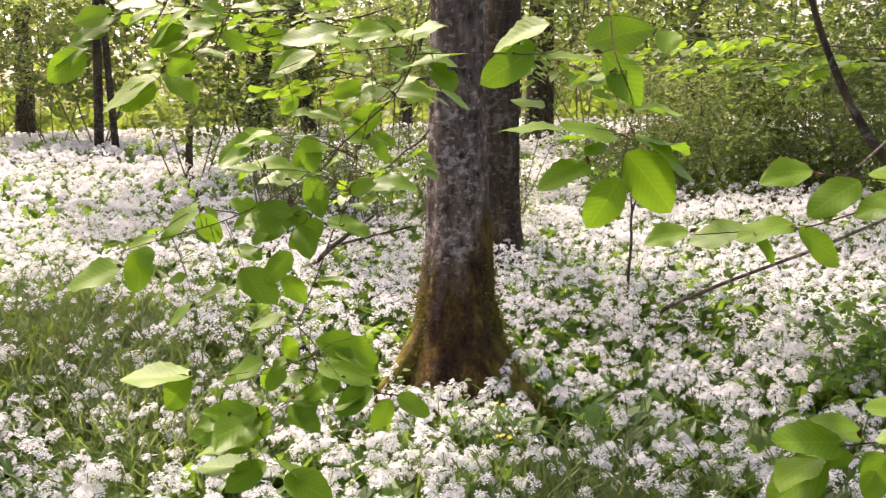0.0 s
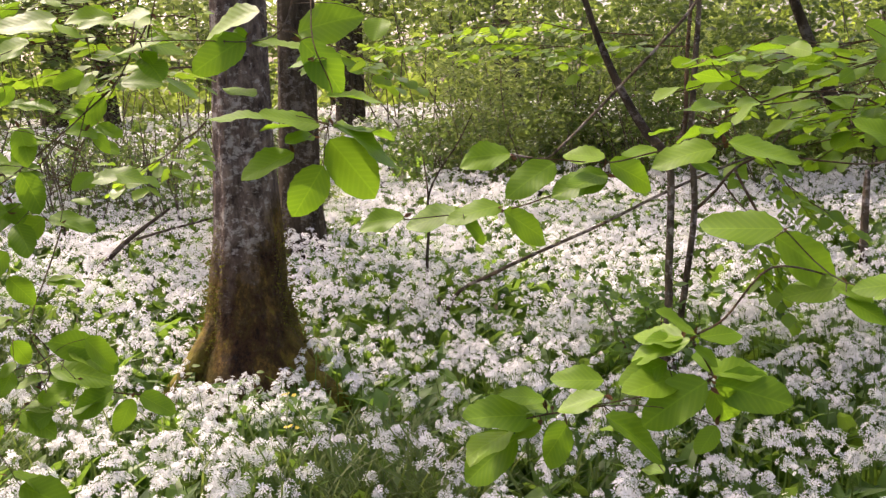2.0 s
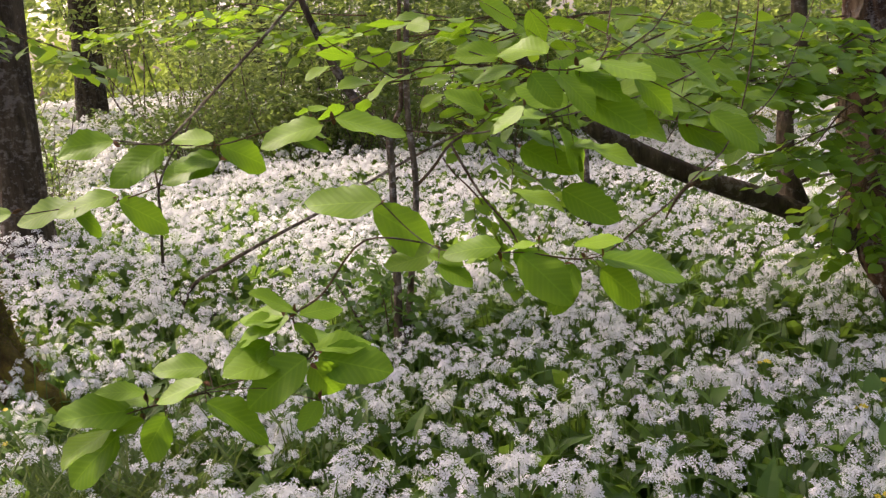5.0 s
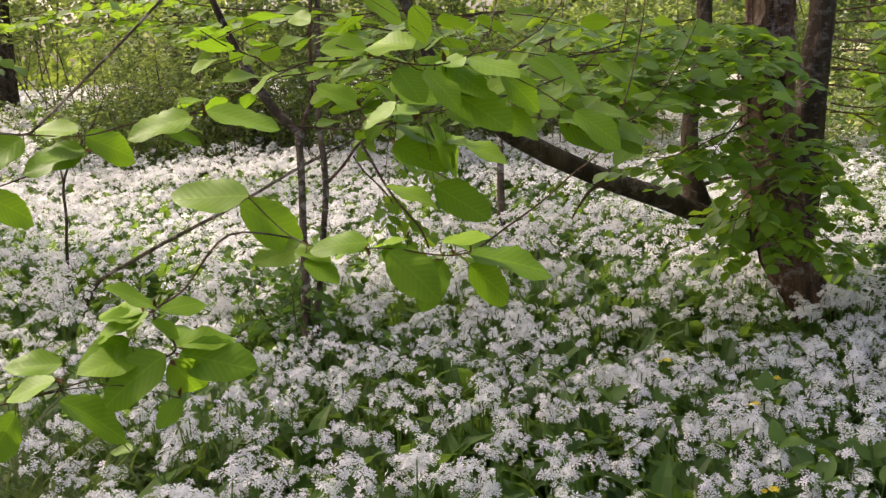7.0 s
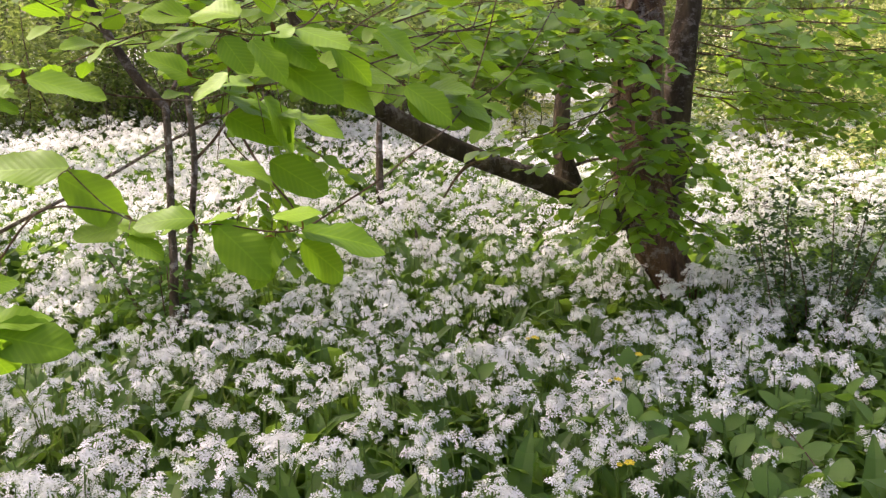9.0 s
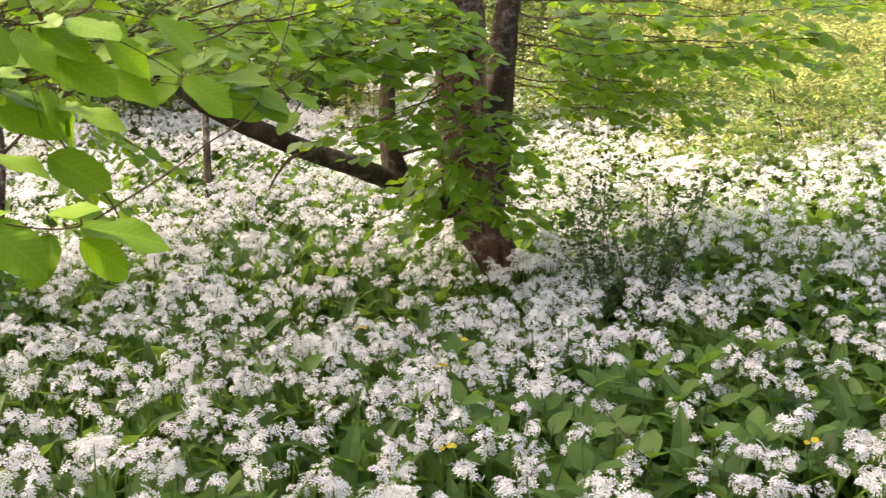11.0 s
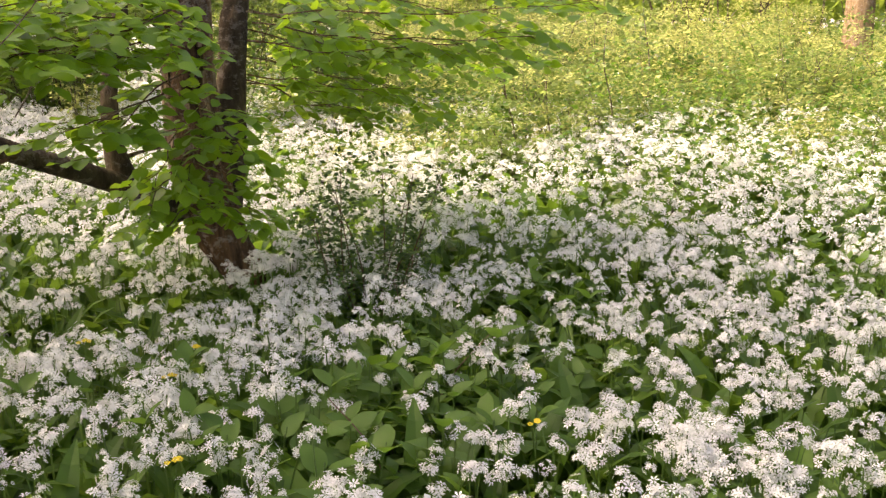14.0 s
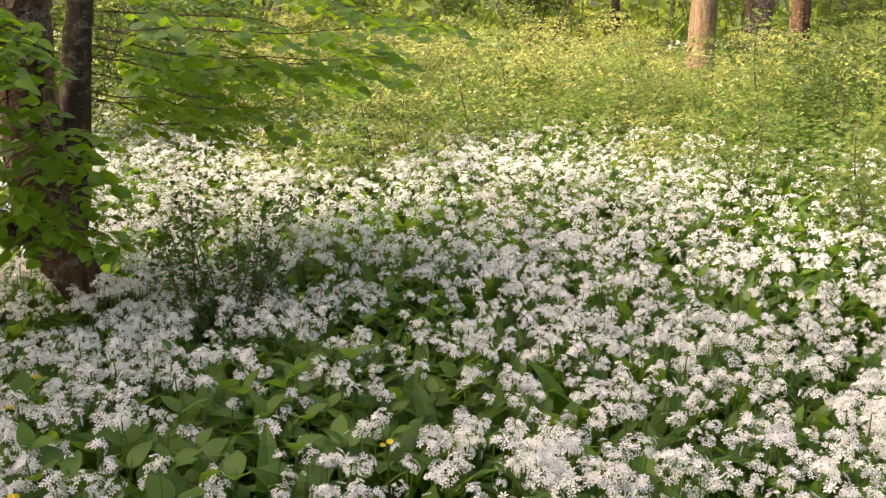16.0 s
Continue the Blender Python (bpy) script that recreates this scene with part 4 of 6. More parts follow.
spray(broken_tree, [(1.206, 1.18, 1.193), (1.288, 1.141, 1.177), (1.343, 1.114, 1.163), (1.574, 1.3, 1.21), (1.915, 1.625, 1.358)],
      [(1.284, 1.149, 1.18, -30, -33, 0.094, 0.5),
       (1.344, 1.13, 1.16, -60, -21, 0.062, 0.4),
       (1.258, 1.162, 1.196, 150, -41, 0.051, 0.5),
       (1.301, 1.147, 1.184, -52, 7, 0.08, 0.25),
       (1.23, 1.19, 1.207, 140, 35, 0.057, 0.4),
       (1.26, 1.151, 1.205, -5, 21, 0.073, 0.3),
       (1.333, 1.127, 1.178, -53, -19, 0.074, 0.3),
       (1.202, 1.183, 1.246, 166, 32, 0.062, 0.4),
       (1.286, 1.133, 1.234, 142, 32, 0.061, 0.3),
       (1.059, 1.277, 1.36, 0, -26, 0.071, 0.6),
       (1.116, 1.239, 1.341, -4, -67, 0.054, 0.6)])
spray(broken_tree, [(0.9, 0.923, 1.287), (0.941, 0.897, 1.27), (0.992, 0.867, 1.263), (1.097, 0.991, 1.292), (1.283, 1.272, 1.432)],
      [(0.942, 0.9, 1.27, 177, -11, 0.05, 0.35),
       (0.959, 0.868, 1.279, 118, 12, 0.058, 0.4),
       (0.998, 0.883, 1.263, -65, -30, 0.065, 0.4),
       (0.967, 0.862, 1.258, -57, -41, 0.056, 0.3),
       (0.945, 0.878, 1.261, -60, -48, 0.046, 0.5),
       (1.018, 0.873, 1.267, -66, -14, 0.072, 0.3),
       (0.93, 0.914, 1.281, 173, 7, 0.048, 0.3),
       (0.992, 0.87, 1.241, -41, -34, 0.079, 0.35),
       (1.045, 0.855, 1.25, -31, -38, 0.054, 0.4),
       (1.078, 0.823, 1.265, -7, -29, 0.059, 0.35),
       (1.097, 0.805, 1.211, -46, -33, 0.059, 0.35)])
spray(mossy_tree, [(-0.287, 1.567, 0.88), (-0.164, 1.576, 0.883), (-0.091, 1.581, 0.887), (-0.009, 1.582, 0.853), (0.041, 1.583, 0.843)],
      [(-0.292, 1.562, 0.882, 168, -45, 0.078, 0.7),
       (-0.291, 1.565, 0.883, -178, 1, 0.12, 0.12),
       (-0.201, 1.593, 0.888, -148, -14, 0.049, 0.3),
       (-0.09, 1.577, 0.893, 7, -10, 0.096, 0.35),
       (-0.111, 1.593, 0.859, -45, -46, 0.044, 0.5),
       (0.038, 1.587, 0.842, 7, -35, 0.066, 0.5),
       (0.028, 1.579, 0.839, -133, -55, 0.057, 0.6),
       (0.004, 1.565, 0.858, -180, -27, 0.077, 0.5),
       (-0.059, 1.586, 0.93, -22, -33, 0.085, 0.5),
       (-0.168, 1.593, 0.889, -135, -70, 0.038, 0.6),
       (-0.147, 1.593, 0.939, 27, -58, 0.047, 0.6)])
spray(mossy_tree, [(-0.197, 1.542, 0.801), (-0.133, 1.552, 0.84), (-0.087, 1.562, 0.892), (-0.113, 1.569, 0.96), (-0.077, 1.584, 1.058), (-0.047, 1.597, 1.138)],
      [(-0.181, 1.54, 0.829, -172, -19, 0.118, 0.5),
       (-0.169, 1.565, 0.831, -138, -45, 0.085, 0.6),
       (-0.136, 1.565, 0.833, -23, -27, 0.074, 0.5),
       (-0.195, 1.541, 0.737, 170, 0, 0.096, 0.3),
       (-0.171, 1.544, 0.744, -153, -24, 0.079, 0.5),
       (-0.14, 1.537, 0.726, -15, -20, 0.09, 0.5),
       (-0.227, 1.529, 0.824, -160, 32, 0.042, 0.3),
       (-0.086, 1.587, 1.03, -2, -8, 0.057, 0.35),
       (-0.136, 1.568, 1.043, -15, -41, 0.056, 0.55),
       (-0.193, 1.559, 0.96, 10, 24, 0.066, 0.35)])
spray(mossy_tree, [(-0.338, 1.423, 1.107), (-0.268, 1.43, 1.126), (-0.186, 1.438, 1.148), (-0.103, 1.448, 1.187), (-0.02, 1.462, 1.25), (0.021, 1.469, 1.285), (0.067, 1.478, 1.329), (0.096, 1.489, 1.393), (0.111, 1.556, 1.514)],
      [(-0.338, 1.425, 1.084, -175, -17, 0.093, 0.45),
       (-0.316, 1.44, 1.108, -78, -58, 0.072, 0.8),
       (-0.226, 1.441, 1.158, 13, -60, 0.053, 0.8),
       (-0.155, 1.451, 1.156, -39, -21, 0.068, 0.5),
       (-0.238, 1.434, 1.026, 180, -36, 0.054, 0.5),
       (-0.184, 1.419, 1.053, 170, -22, 0.061, 0.3),
       (-0.162, 1.435, 1.078, -40, -44, 0.074, 0.6),
       (-0.09, 1.429, 1.101, -149, -42, 0.06, 0.7),
       (-0.063, 1.436, 1.209, 1, -67, 0.064, 0.8),
       (-0.094, 1.45, 1.209, 36, 2, 0.059, 0.3),
       (-0.145, 1.444, 1.246, 168, -11, 0.057, 0.4)])
spray(mossy_tree, [(-0.305, 1.477, 1.122), (-0.242, 1.486, 1.159), (-0.132, 1.492, 1.151), (-0.063, 1.504, 1.207), (-0.029, 1.512, 1.246)],
      [(-0.163, 1.52, 1.246, 178, -13, 0.057, 0.5),
       (-0.116, 1.521, 1.262, -136, 11, 0.064, 0.4),
       (-0.093, 1.493, 1.217, -168, 13, 0.07, 0.35),
       (-0.073, 1.502, 1.206, 179, 0, 0.064, 0.4),
       (-0.058, 1.498, 1.253, 164, 21, 0.044, 0.5),
       (-0.016, 1.501, 1.257, 32, 12, 0.048, 0.4),
       (-0.236, 1.475, 1.16, 173, -28, 0.089, 0.5),
       (-0.191, 1.478, 1.174, -8, -16, 0.057, 0.5),
       (-0.132, 1.501, 1.149, -153, -8, 0.061, 0.4),
       (-0.097, 1.514, 1.154, -130, -22, 0.078, 0.6),
       (-0.055, 1.498, 1.138, -169, -37, 0.067, 0.6),
       (-0.046, 1.498, 1.141, -25, -20, 0.069, 0.4),
       (-0.301, 1.466, 1.122, -173, -19, 0.047, 0.3)])
spray(mossy_tree, [(-0.227, 1.552, 0.887), (-0.159, 1.558, 0.898), (-0.087, 1.565, 0.919), (-0.113, 1.569, 0.96)],
      [(-0.136, 1.562, 0.98, -159, -15, 0.06, 0.4),
       (-0.014, 1.583, 0.917, -170, 19, 0.081, 0.5),
       (-0.17, 1.56, 0.907, 177, -23, 0.069, 0.4),
       (-0.142, 1.561, 0.898, -110, -38, 0.049, 0.6),
       (-0.049, 1.563, 0.878, -157, -23, 0.061, 0.4),
       (-0.087, 1.557, 0.833, -170, -27, 0.058, 0.5),
       (-0.207, 1.558, 0.819, -157, -1, 0.08, 0.4),
       (-0.029, 1.556, 0.944, 35, -51, 0.076, 0.5)])
spray(mossy_tree, [(-0.005, 1.455, 1.188), (0.005, 1.461, 1.229), (0.021, 1.469, 1.285)],
      [(-0.068, 1.465, 1.267, -55, -59, 0.058, 0.6),
       (-0.114, 1.441, 1.27, 157, -8, 0.062, 0.3),
       (0.009, 1.473, 1.191, -23, 7, 0.057, 0.3),
       (0.03, 1.443, 1.201, -148, -30, 0.037, 0.5),
       (-0.085, 1.433, 1.155, -170, 18, 0.058, 0.3),
       (-0.083, 1.46, 1.135, -57, -36, 0.062, 0.6),
       (-0.129, 1.459, 1.219, -158, 10, 0.057, 0.25),
       (0.028, 1.473, 1.256, -15, -44, 0.036, 0.5),
       (-0.025, 1.464, 1.134, 9, -19, 0.043, 0.3),
       (-0.02, 1.469, 1.286, 156, 20, 0.063, 0.4),
       (0.054, 1.484, 1.329, -3, 29, 0.048, 0.3)])
spray(mossy_tree, [(-0.128, 1.52, 1.36), (-0.06, 1.528, 1.383), (0.007, 1.533, 1.39), (0.092, 1.539, 1.397)],
      [(-0.06, 1.525, 1.387, 170, -18, 0.072, 0.4),
       (-0.023, 1.515, 1.402, 178, 5, 0.068, 0.3),
       (0.006, 1.541, 1.391, 165, 37, 0.045, 0.35),
       (0.024, 1.521, 1.339, -123, -47, 0.04, 0.4),
       (0.05, 1.53, 1.372, 36, -14, 0.051, 0.3),
       (-0.092, 1.499, 1.317, -177, -51, 0.021, 0.5),
       (0.057, 1.551, 1.415, -151, -1, 0.055, 0.3),
       (0.125, 1.529, 1.328, 37, -25, 0.062, 0.4)])
spray(mossy_tree, [(-0.323, 1.402, 1.321), (-0.259, 1.411, 1.359), (-0.218, 1.438, 1.389), (-0.185, 1.476, 1.432), (-0.169, 1.536, 1.495)],
      [(-0.259, 1.411, 1.359, -163, -26, 0.1, 0.35),
       (-0.267, 1.408, 1.342, -156, -31, 0.058, 0.7),
       (-0.212, 1.417, 1.383, -149, -38, 0.047, 0.7),
       (-0.255, 1.411, 1.36, -16, -33, 0.068, 0.4),
       (-0.259, 1.413, 1.375, -149, -18, 0.037, 0.4),
       (-0.211, 1.418, 1.388, -14, -2, 0.049, 0.3),
       (-0.181, 1.425, 1.424, -160, 5, 0.046, 0.5),
       (-0.172, 1.424, 1.413, -19, -27, 0.045, 0.7),
       (-0.183, 1.423, 1.416, -162, -13, 0.07, 0.25),
       (-0.223, 1.418, 1.397, -153, -13, 0.037, 0.5)], 0.35)
spray(mossy_tree, [(-0.391, 1.363, 1.368), (-0.349, 1.37, 1.394), (-0.314, 1.398, 1.437), (-0.277, 1.424, 1.465), (-0.24, 1.494, 1.516)],
      [(-0.306, 1.378, 1.436, -157, -28, 0.064, 0.35),
       (-0.314, 1.375, 1.421, -161, -15, 0.058, 0.6),
       (-0.31, 1.378, 1.441, -159, -14, 0.055, 0.4),
       (-0.341, 1.371, 1.399, -158, -24, 0.061, 0.35),
       (-0.349, 1.369, 1.388, -156, -35, 0.064, 0.6),
       (-0.306, 1.38, 1.45, -10, -1, 0.062, 0.4),
       (-0.206, 1.385, 1.444, -157, -34, 0.074, 0.35),
       (-0.21, 1.381, 1.416, -159, -20, 0.056, 0.6),
       (-0.156, 1.388, 1.439, -159, 17, 0.04, 0.5),
       (-0.148, 1.389, 1.445, -14, -3, 0.05, 0.4)], 0.35)
spray(mossy_tree, [(-0.071, 1.564, 1.28), (-0.001, 1.57, 1.291), (0.043, 1.577, 1.323), (0.059, 1.582, 1.349), (0.095, 1.614, 1.423), (0.112, 1.656, 1.501)],
      [(-0.078, 1.579, 1.395, -159, -30, 0.078, 0.3),
       (-0.083, 1.578, 1.387, -161, -14, 0.059, 0.6),
       (-0.034, 1.586, 1.425, -166, -11, 0.096, 0.4),
       (0.045, 1.591, 1.423, -166, 4, 0.069, 0.5),
       (0.053, 1.59, 1.418, -10, -1, 0.057, 0.5),
       (-0.101, 1.568, 1.326, -137, -45, 0.037, 0.7),
       (0.021, 1.579, 1.345, -154, -33, 0.059, 0.25),
       (-0.0, 1.577, 1.341, -158, -17, 0.049, 0.5),
       (0.027, 1.574, 1.306, -156, -39, 0.07, 0.6),
       (0.052, 1.578, 1.327, -9, 3, 0.064, 0.4),
       (0.075, 1.588, 1.387, -8, -6, 0.077, 0.35)], 0.35)
spray(mossy_tree, [(-0.028, 1.554, 1.181), (-0.006, 1.563, 1.244), (0.011, 1.568, 1.27), (0.043, 1.577, 1.321)],
      [(0.016, 1.568, 1.267, -24, -33, 0.041, 0.7),
       (0.014, 1.564, 1.237, -20, -16, 0.037, 0.5),
       (-0.022, 1.554, 1.181, -14, 15, 0.041, 0.6),
       (0.016, 1.558, 1.195, -9, -4, 0.071, 0.35),
       (-0.001, 1.569, 1.287, -155, -4, 0.037, 0.5),
       (-0.159, 1.557, 1.267, -162, -24, 0.078, 0.5),
       (-0.14, 1.559, 1.272, -156, -13, 0.049, 0.4),
       (-0.07, 1.56, 1.249, -155, -30, 0.054, 0.6),
       (-0.086, 1.553, 1.206, -165, -1, 0.079, 0.3)], 0.35)
# the bowed twig from which one spray hangs
BOWED = [(0.534, 1.239, 1.223), (0.575, 1.232, 1.215), (0.616, 1.225, 1.208), (0.637, 1.224, 1.221), (0.681, 1.234, 1.259), (0.721, 1.245, 1.294), (0.775, 1.256, 1.343), (0.838, 1.279, 1.408)]
BOWED += [(0.88, 1.29, 1.52), (0.90, 1.26, 1.75), (0.86, 0.95, 2.25), (0.90, 0.32, 2.60)]
part("branch", tube(BOWED, [0.0009, 0.0011, 0.0014, 0.0016, 0.0018, 0.0019, 0.0020, 0.0022, 0.0026, 0.0032, 0.005, 0.007], 7, 0.08, 4, 77), BARK_STEM, mossy_tree, "thin bowed grey twig")


# ---- far trees, shrubs and woods ----
def far_tree(x, y, radius, lean, seed, bark, label, crowned=True):
    z = float(rise(x, y))
    t = thing("tree", (x, y, z), label, "tree", "trees of the wood")
    # a number for crowned adds a higher, denser unseen top that shades the flowers
    top = 11 if crowned is True else 13.5
    pts = [(x, y, z - 0.2), (x, y, z + 0.3), (x + 0.2 * lean, y, z + 1.5), (x + 0.6 * lean, y, z + 5), (x + lean, y - 0.4, z + top)]
    part("trunk", tube(pts, [radius * 1.35, radius * 1.1, radius, radius * 0.8, radius * 0.3], 12, 0.05, 4, seed, 0.25), bark, t)
    if crowned:
        crown(t, (x + lean, y - 0.5, z + top - 1.5), 2.3 if crowned is True else crowned, 1500 if crowned is True else 4600, seed, 0.2)
    return t


far_tree(0.75, 15.6, 0.21, 0.2, 201, BARK_DARK, "thick dark tree trunk beyond the flowers", False)
far_tree(3.7, 18.6, 0.16, -0.1, 202, BARK_DARK, "dark tree trunk in the sunlit wood", False)
far_tree(-10.4, 21.8, 0.20, 0.3, 203, BARK_DARK, "dark brown tree trunk at the far wood edge")
# slim stem with an added wide unseen top, to shade the near carpet
far_tree(-5.5, 13.9, 0.06, 0.3, 204, BARK_DARK, "slim dark young tree beyond the flowers", 3.3)
far_tree(-5.3, 14.0, 0.05, -0.2, 205, BARK_DARK, "slim dark young tree beyond the flowers", False)
# again an unseen top added for shade
far_tree(-3.1, 10.4, 0.035, 0.25, 211, BARK_DARK, "slim dark young tree beyond the flowers", 2.4)
far_tree(-4.6, 19.5, 0.26, 0.4, 206, BARK_DARK, "stout dark leaf-hidden tree trunk", True)
# the pale bark puts the sun on this trunk into its colour
far_tree(13.0, 3.05, 0.15, 0.5, 207, BARK_PALE, "sunlit pinkish-brown tree trunk above the undergrowth", False)
far_tree(13.5, 2.5, 0.15, 0.6, 208, BARK_STEM, "grey tree trunk above the undergrowth", False)
far_tree(15.8, 2.4, 0.13, -0.3, 209, BARK_FLAKY, "slim brown tree trunk above the undergrowth", False)
far_tree(14.5, 0.5, 0.07, 0.2, 210, BARK_FLAKY, "thin pale brown tree trunk in the undergrowth", False)
for k in range(22):
    a = rng.uniform(-0.75, 1.75) if k < 14 else rng.uniform(1.9, 5.4)
    r = rng.uniform(17, 30) if k < 14 else rng.uniform(5, 16)
    far_tree(0.6 + r * math.sin(a), r * math.cos(a), rng.uniform(0.06, 0.17), rng.uniform(-0.6, 0.6), 220 + k, BARK_DARK, "slender dark forest tree", k % 3 == 0 and k > 13)


def shrub(place, height, spread, leaves, seed, material_of, size, label, low=0.35, stems=4, layer=0.5, flat=0.8):
    """Several stems from one foot, and leaves in uneven clumps."""
    g = np.random.default_rng(seed)
    s = thing("shrub", place, label, "shrub", "shrubs of the wood")
    p = np.array(place)
    tips = []
    for k in range(stems):
        a = g.uniform(0, 6.28)
        top = p + np.array([math.cos(a) * spread * g.uniform(0.2, 0.8), math.sin(a) * spread * g.uniform(0.2, 0.8), height * g.uniform(0.65, 1.0)])
        foot = p + np.array([math.cos(a), math.sin(a), 0]) * 0.08
        mid = (foot + top) / 2 + g.normal(size=3) * 0.08 * height * np.array([1, 1, 0.3])
        part("stem", tube([foot - np.array([0, 0, 0.15]), foot, mid, top], [0.010, 0.009, 0.006, 0.002], 6, 0.05, 4, k), BARK_STEM, s)
        for w in np.linspace(low, 1.05, 8):
            tips.append(foot + (top - foot) * w + g.normal(size=3) * np.array([0.3, 0.3, 0.12]) * spread * w)
    part("foliage", leaf_cloud(tips, g.uniform(0.18, 0.42, (len(tips), 1)) * np.array([1, 1, layer]) * spread, leaves, size, seed + 7, FLAT_LEAF, flat),
         material_of, s, "thin spring-green leaves", smooth=False, kind="stuff")
    return s


SHRUBS = [shrub((0, 0, 0), 3.2 + 0.5 * k, 1.35 + 0.1 * k, 1900, 300 + k, SHADE_DEEP_LEAF if k % 2 else SHRUB_LEAF, 0.103, "thin-stemmed spring-green forest shrub", 0.38) for k in range(4)]
LOW = [shrub((0, 0, 0), 0.95 + 0.25 * k, 0.62 + 0.08 * k, 1900, 320 + k, (SHRUB_LEAF, SUNLIT_BANK_LEAF)[k % 2], 0.054, "low leafy green shrub of the undergrowth", 0.12, 6, 0.17, 1.6) for k in range(4)]


WOOD_LOW = [shrub((0, 0, 0), 1.1 + 0.3 * k, 0.75 + 0.08 * k, 1500, 340 + k, (SHADE_DEEP_LEAF, SHRUB_LEAF)[k % 2], 0.066, "low leafy green shrub beneath the trees", 0.12) for k in range(3)]


def plant(source, x, y, scale):
    z = float(rise(x, y))
    c = copy_thing(source, pose(x, y, z, 0, 0, rng.uniform(0, 360)) @ Matrix.Diagonal((scale, scale, scale, 1)))
    return c


TALL = [(-2.9, 9.7), (-2.2, 9.9), (-1.2, 12.5), (2.6, 9.3), (4.2, 10.2), (5.6, 9.4), (1.6, 12.6), (3.0, 13.2), (6.4, 7.4), (8.0, 7.2)]
for k, (x, y) in enumerate(TALL):
    plant(SHRUBS[k % 4], x, y, rng.uniform(0.8, 1.05))
# mostly dark-leaved shrubs, a backdrop whose colour stands for shaded foliage
for k, (x, y, s) in enumerate(((3.5, 6.7, 0.55), (4.4, 6.5, 0.6), (2.9, 7.7, 0.6), (5.2, 6.9, 0.62), (4.0, 7.8, 0.68), (3.4, 8.6, 0.7))):
    plant(SHRUBS[(1, 3, 1, 0)[k % 4]], x, y, s)
# dark leaf colour here stands for the shade of a hollow in the bank
for x, y, s in ((8.4, 0.75, 0.8), (8.2, 0.2, 0.7), (9.1, 1.2, 0.8)):
    plant(WOOD_LOW[0], x, y, s)
# dark-leaved shrubs in place of the shade behind the leaning tree
for x, y, s in ((5.3, 5.1, 0.44), (5.9, 4.5, 0.40), (6.4, 5.3, 0.5)):
    plant(SHRUBS[1], x, y, s)
for k in range(70):
    a = rng.uniform(-0.75, 1.8)
    r = rng.uniform(16 if a < -0.1 else 11 if a < 0.8 else 15.5, 25)
    plant(SHRUBS[k % 4], 0.6 + r * math.sin(a), r * math.cos(a), rng.uniform(0.8, 1.5))
for k in range(115):
    a = rng.uniform(0.80, 1.85)
    r = rng.uniform(6.5, 14.5) + (1.2 if a < 1.05 else 0)
    if abs(a - 1.335) < 0.05 and r > 9.5:
        continue
    # duller green kinds nearby, sun-lightened ones mixed in farther up the bank
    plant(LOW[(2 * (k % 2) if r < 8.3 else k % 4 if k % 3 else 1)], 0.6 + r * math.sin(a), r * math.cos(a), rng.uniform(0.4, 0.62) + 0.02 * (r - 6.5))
for k in range(30):
    a, r = rng.uniform(0.12, 0.8), rng.uniform(8.8, 15)
    plant(WOOD_LOW[k % 3], 0.6 + r * math.sin(a), r * math.cos(a), rng.uniform(0.6, 1.1))
TWIGGY = [shrub((0, 0, 0), 0.9 + 0.25 * k, 0.6 + 0.1 * k, 420, 360 + k, (SHRUB_LEAF, SHADE_DEEP_LEAF)[k % 2], 0.050, "low twiggy shrub with sparse spring leaves", 0.25, 9) for k in range(3)]
for k in range(34):
    a, r = rng.uniform(0.04, 0.62), rng.uniform(8.0, 9.8)
    plant(TWIGGY[k % 3] if k % 3 else WOOD_LOW[k % 2], 0.6 + r * math.sin(a), r * math.cos(a), rng.uniform(0.55, 0.9))
for k in range(24):
    a, r = rng.uniform(-0.30, -0.04), rng.uniform(6.8, 10.0)
    plant(TWIGGY[k % 3], 0.6 + r * math.sin(a), r * math.cos(a), rng.uniform(0.5, 0.95))
for s in SHRUBS + LOW + WOOD_LOW + TWIGGY:
    a, r = rng.uniform(2.4, 5.0), rng.uniform(6, 9)
    x, y = 0.6 + r * math.sin(a), r * math.cos(a)
    s.matrix_basis = pose(x, y, float(rise(x, y)))

# distant woods all round
g = np.random.default_rng(77)
count = 80000
a, r = g.uniform(0, 6.283, count), g.uniform(28, 52, count)
hgt = g.uniform(0, 1, count) ** 1.7 * 8
px, py = 0.6 + r * np.sin(a), r * np.cos(a)
clump = soft_noise(a * 9, hgt * 0.35, 1.0, 8) + 0.35 * g.normal(size=count)
keep = (clump > 0.30) | (hgt < 2.0)
P3 = np.stack([px, py, rise(px, py) + 0.2 + hgt], 1)[keep]
way, ups = g.normal(size=P3.shape), g.normal(size=P3.shape) + np.array([0, 0, 0.8])
woods = new("far_woods", mesh_np("far_woods", *oriented(FLAT_LEAF, P3, way, ups, g.uniform(0.3, 0.75, len(P3))), None, [CANOPY_LEAF]))
tagged(woods, "dense sunlit spring woods closing the distance", "woods", kind="stuff")

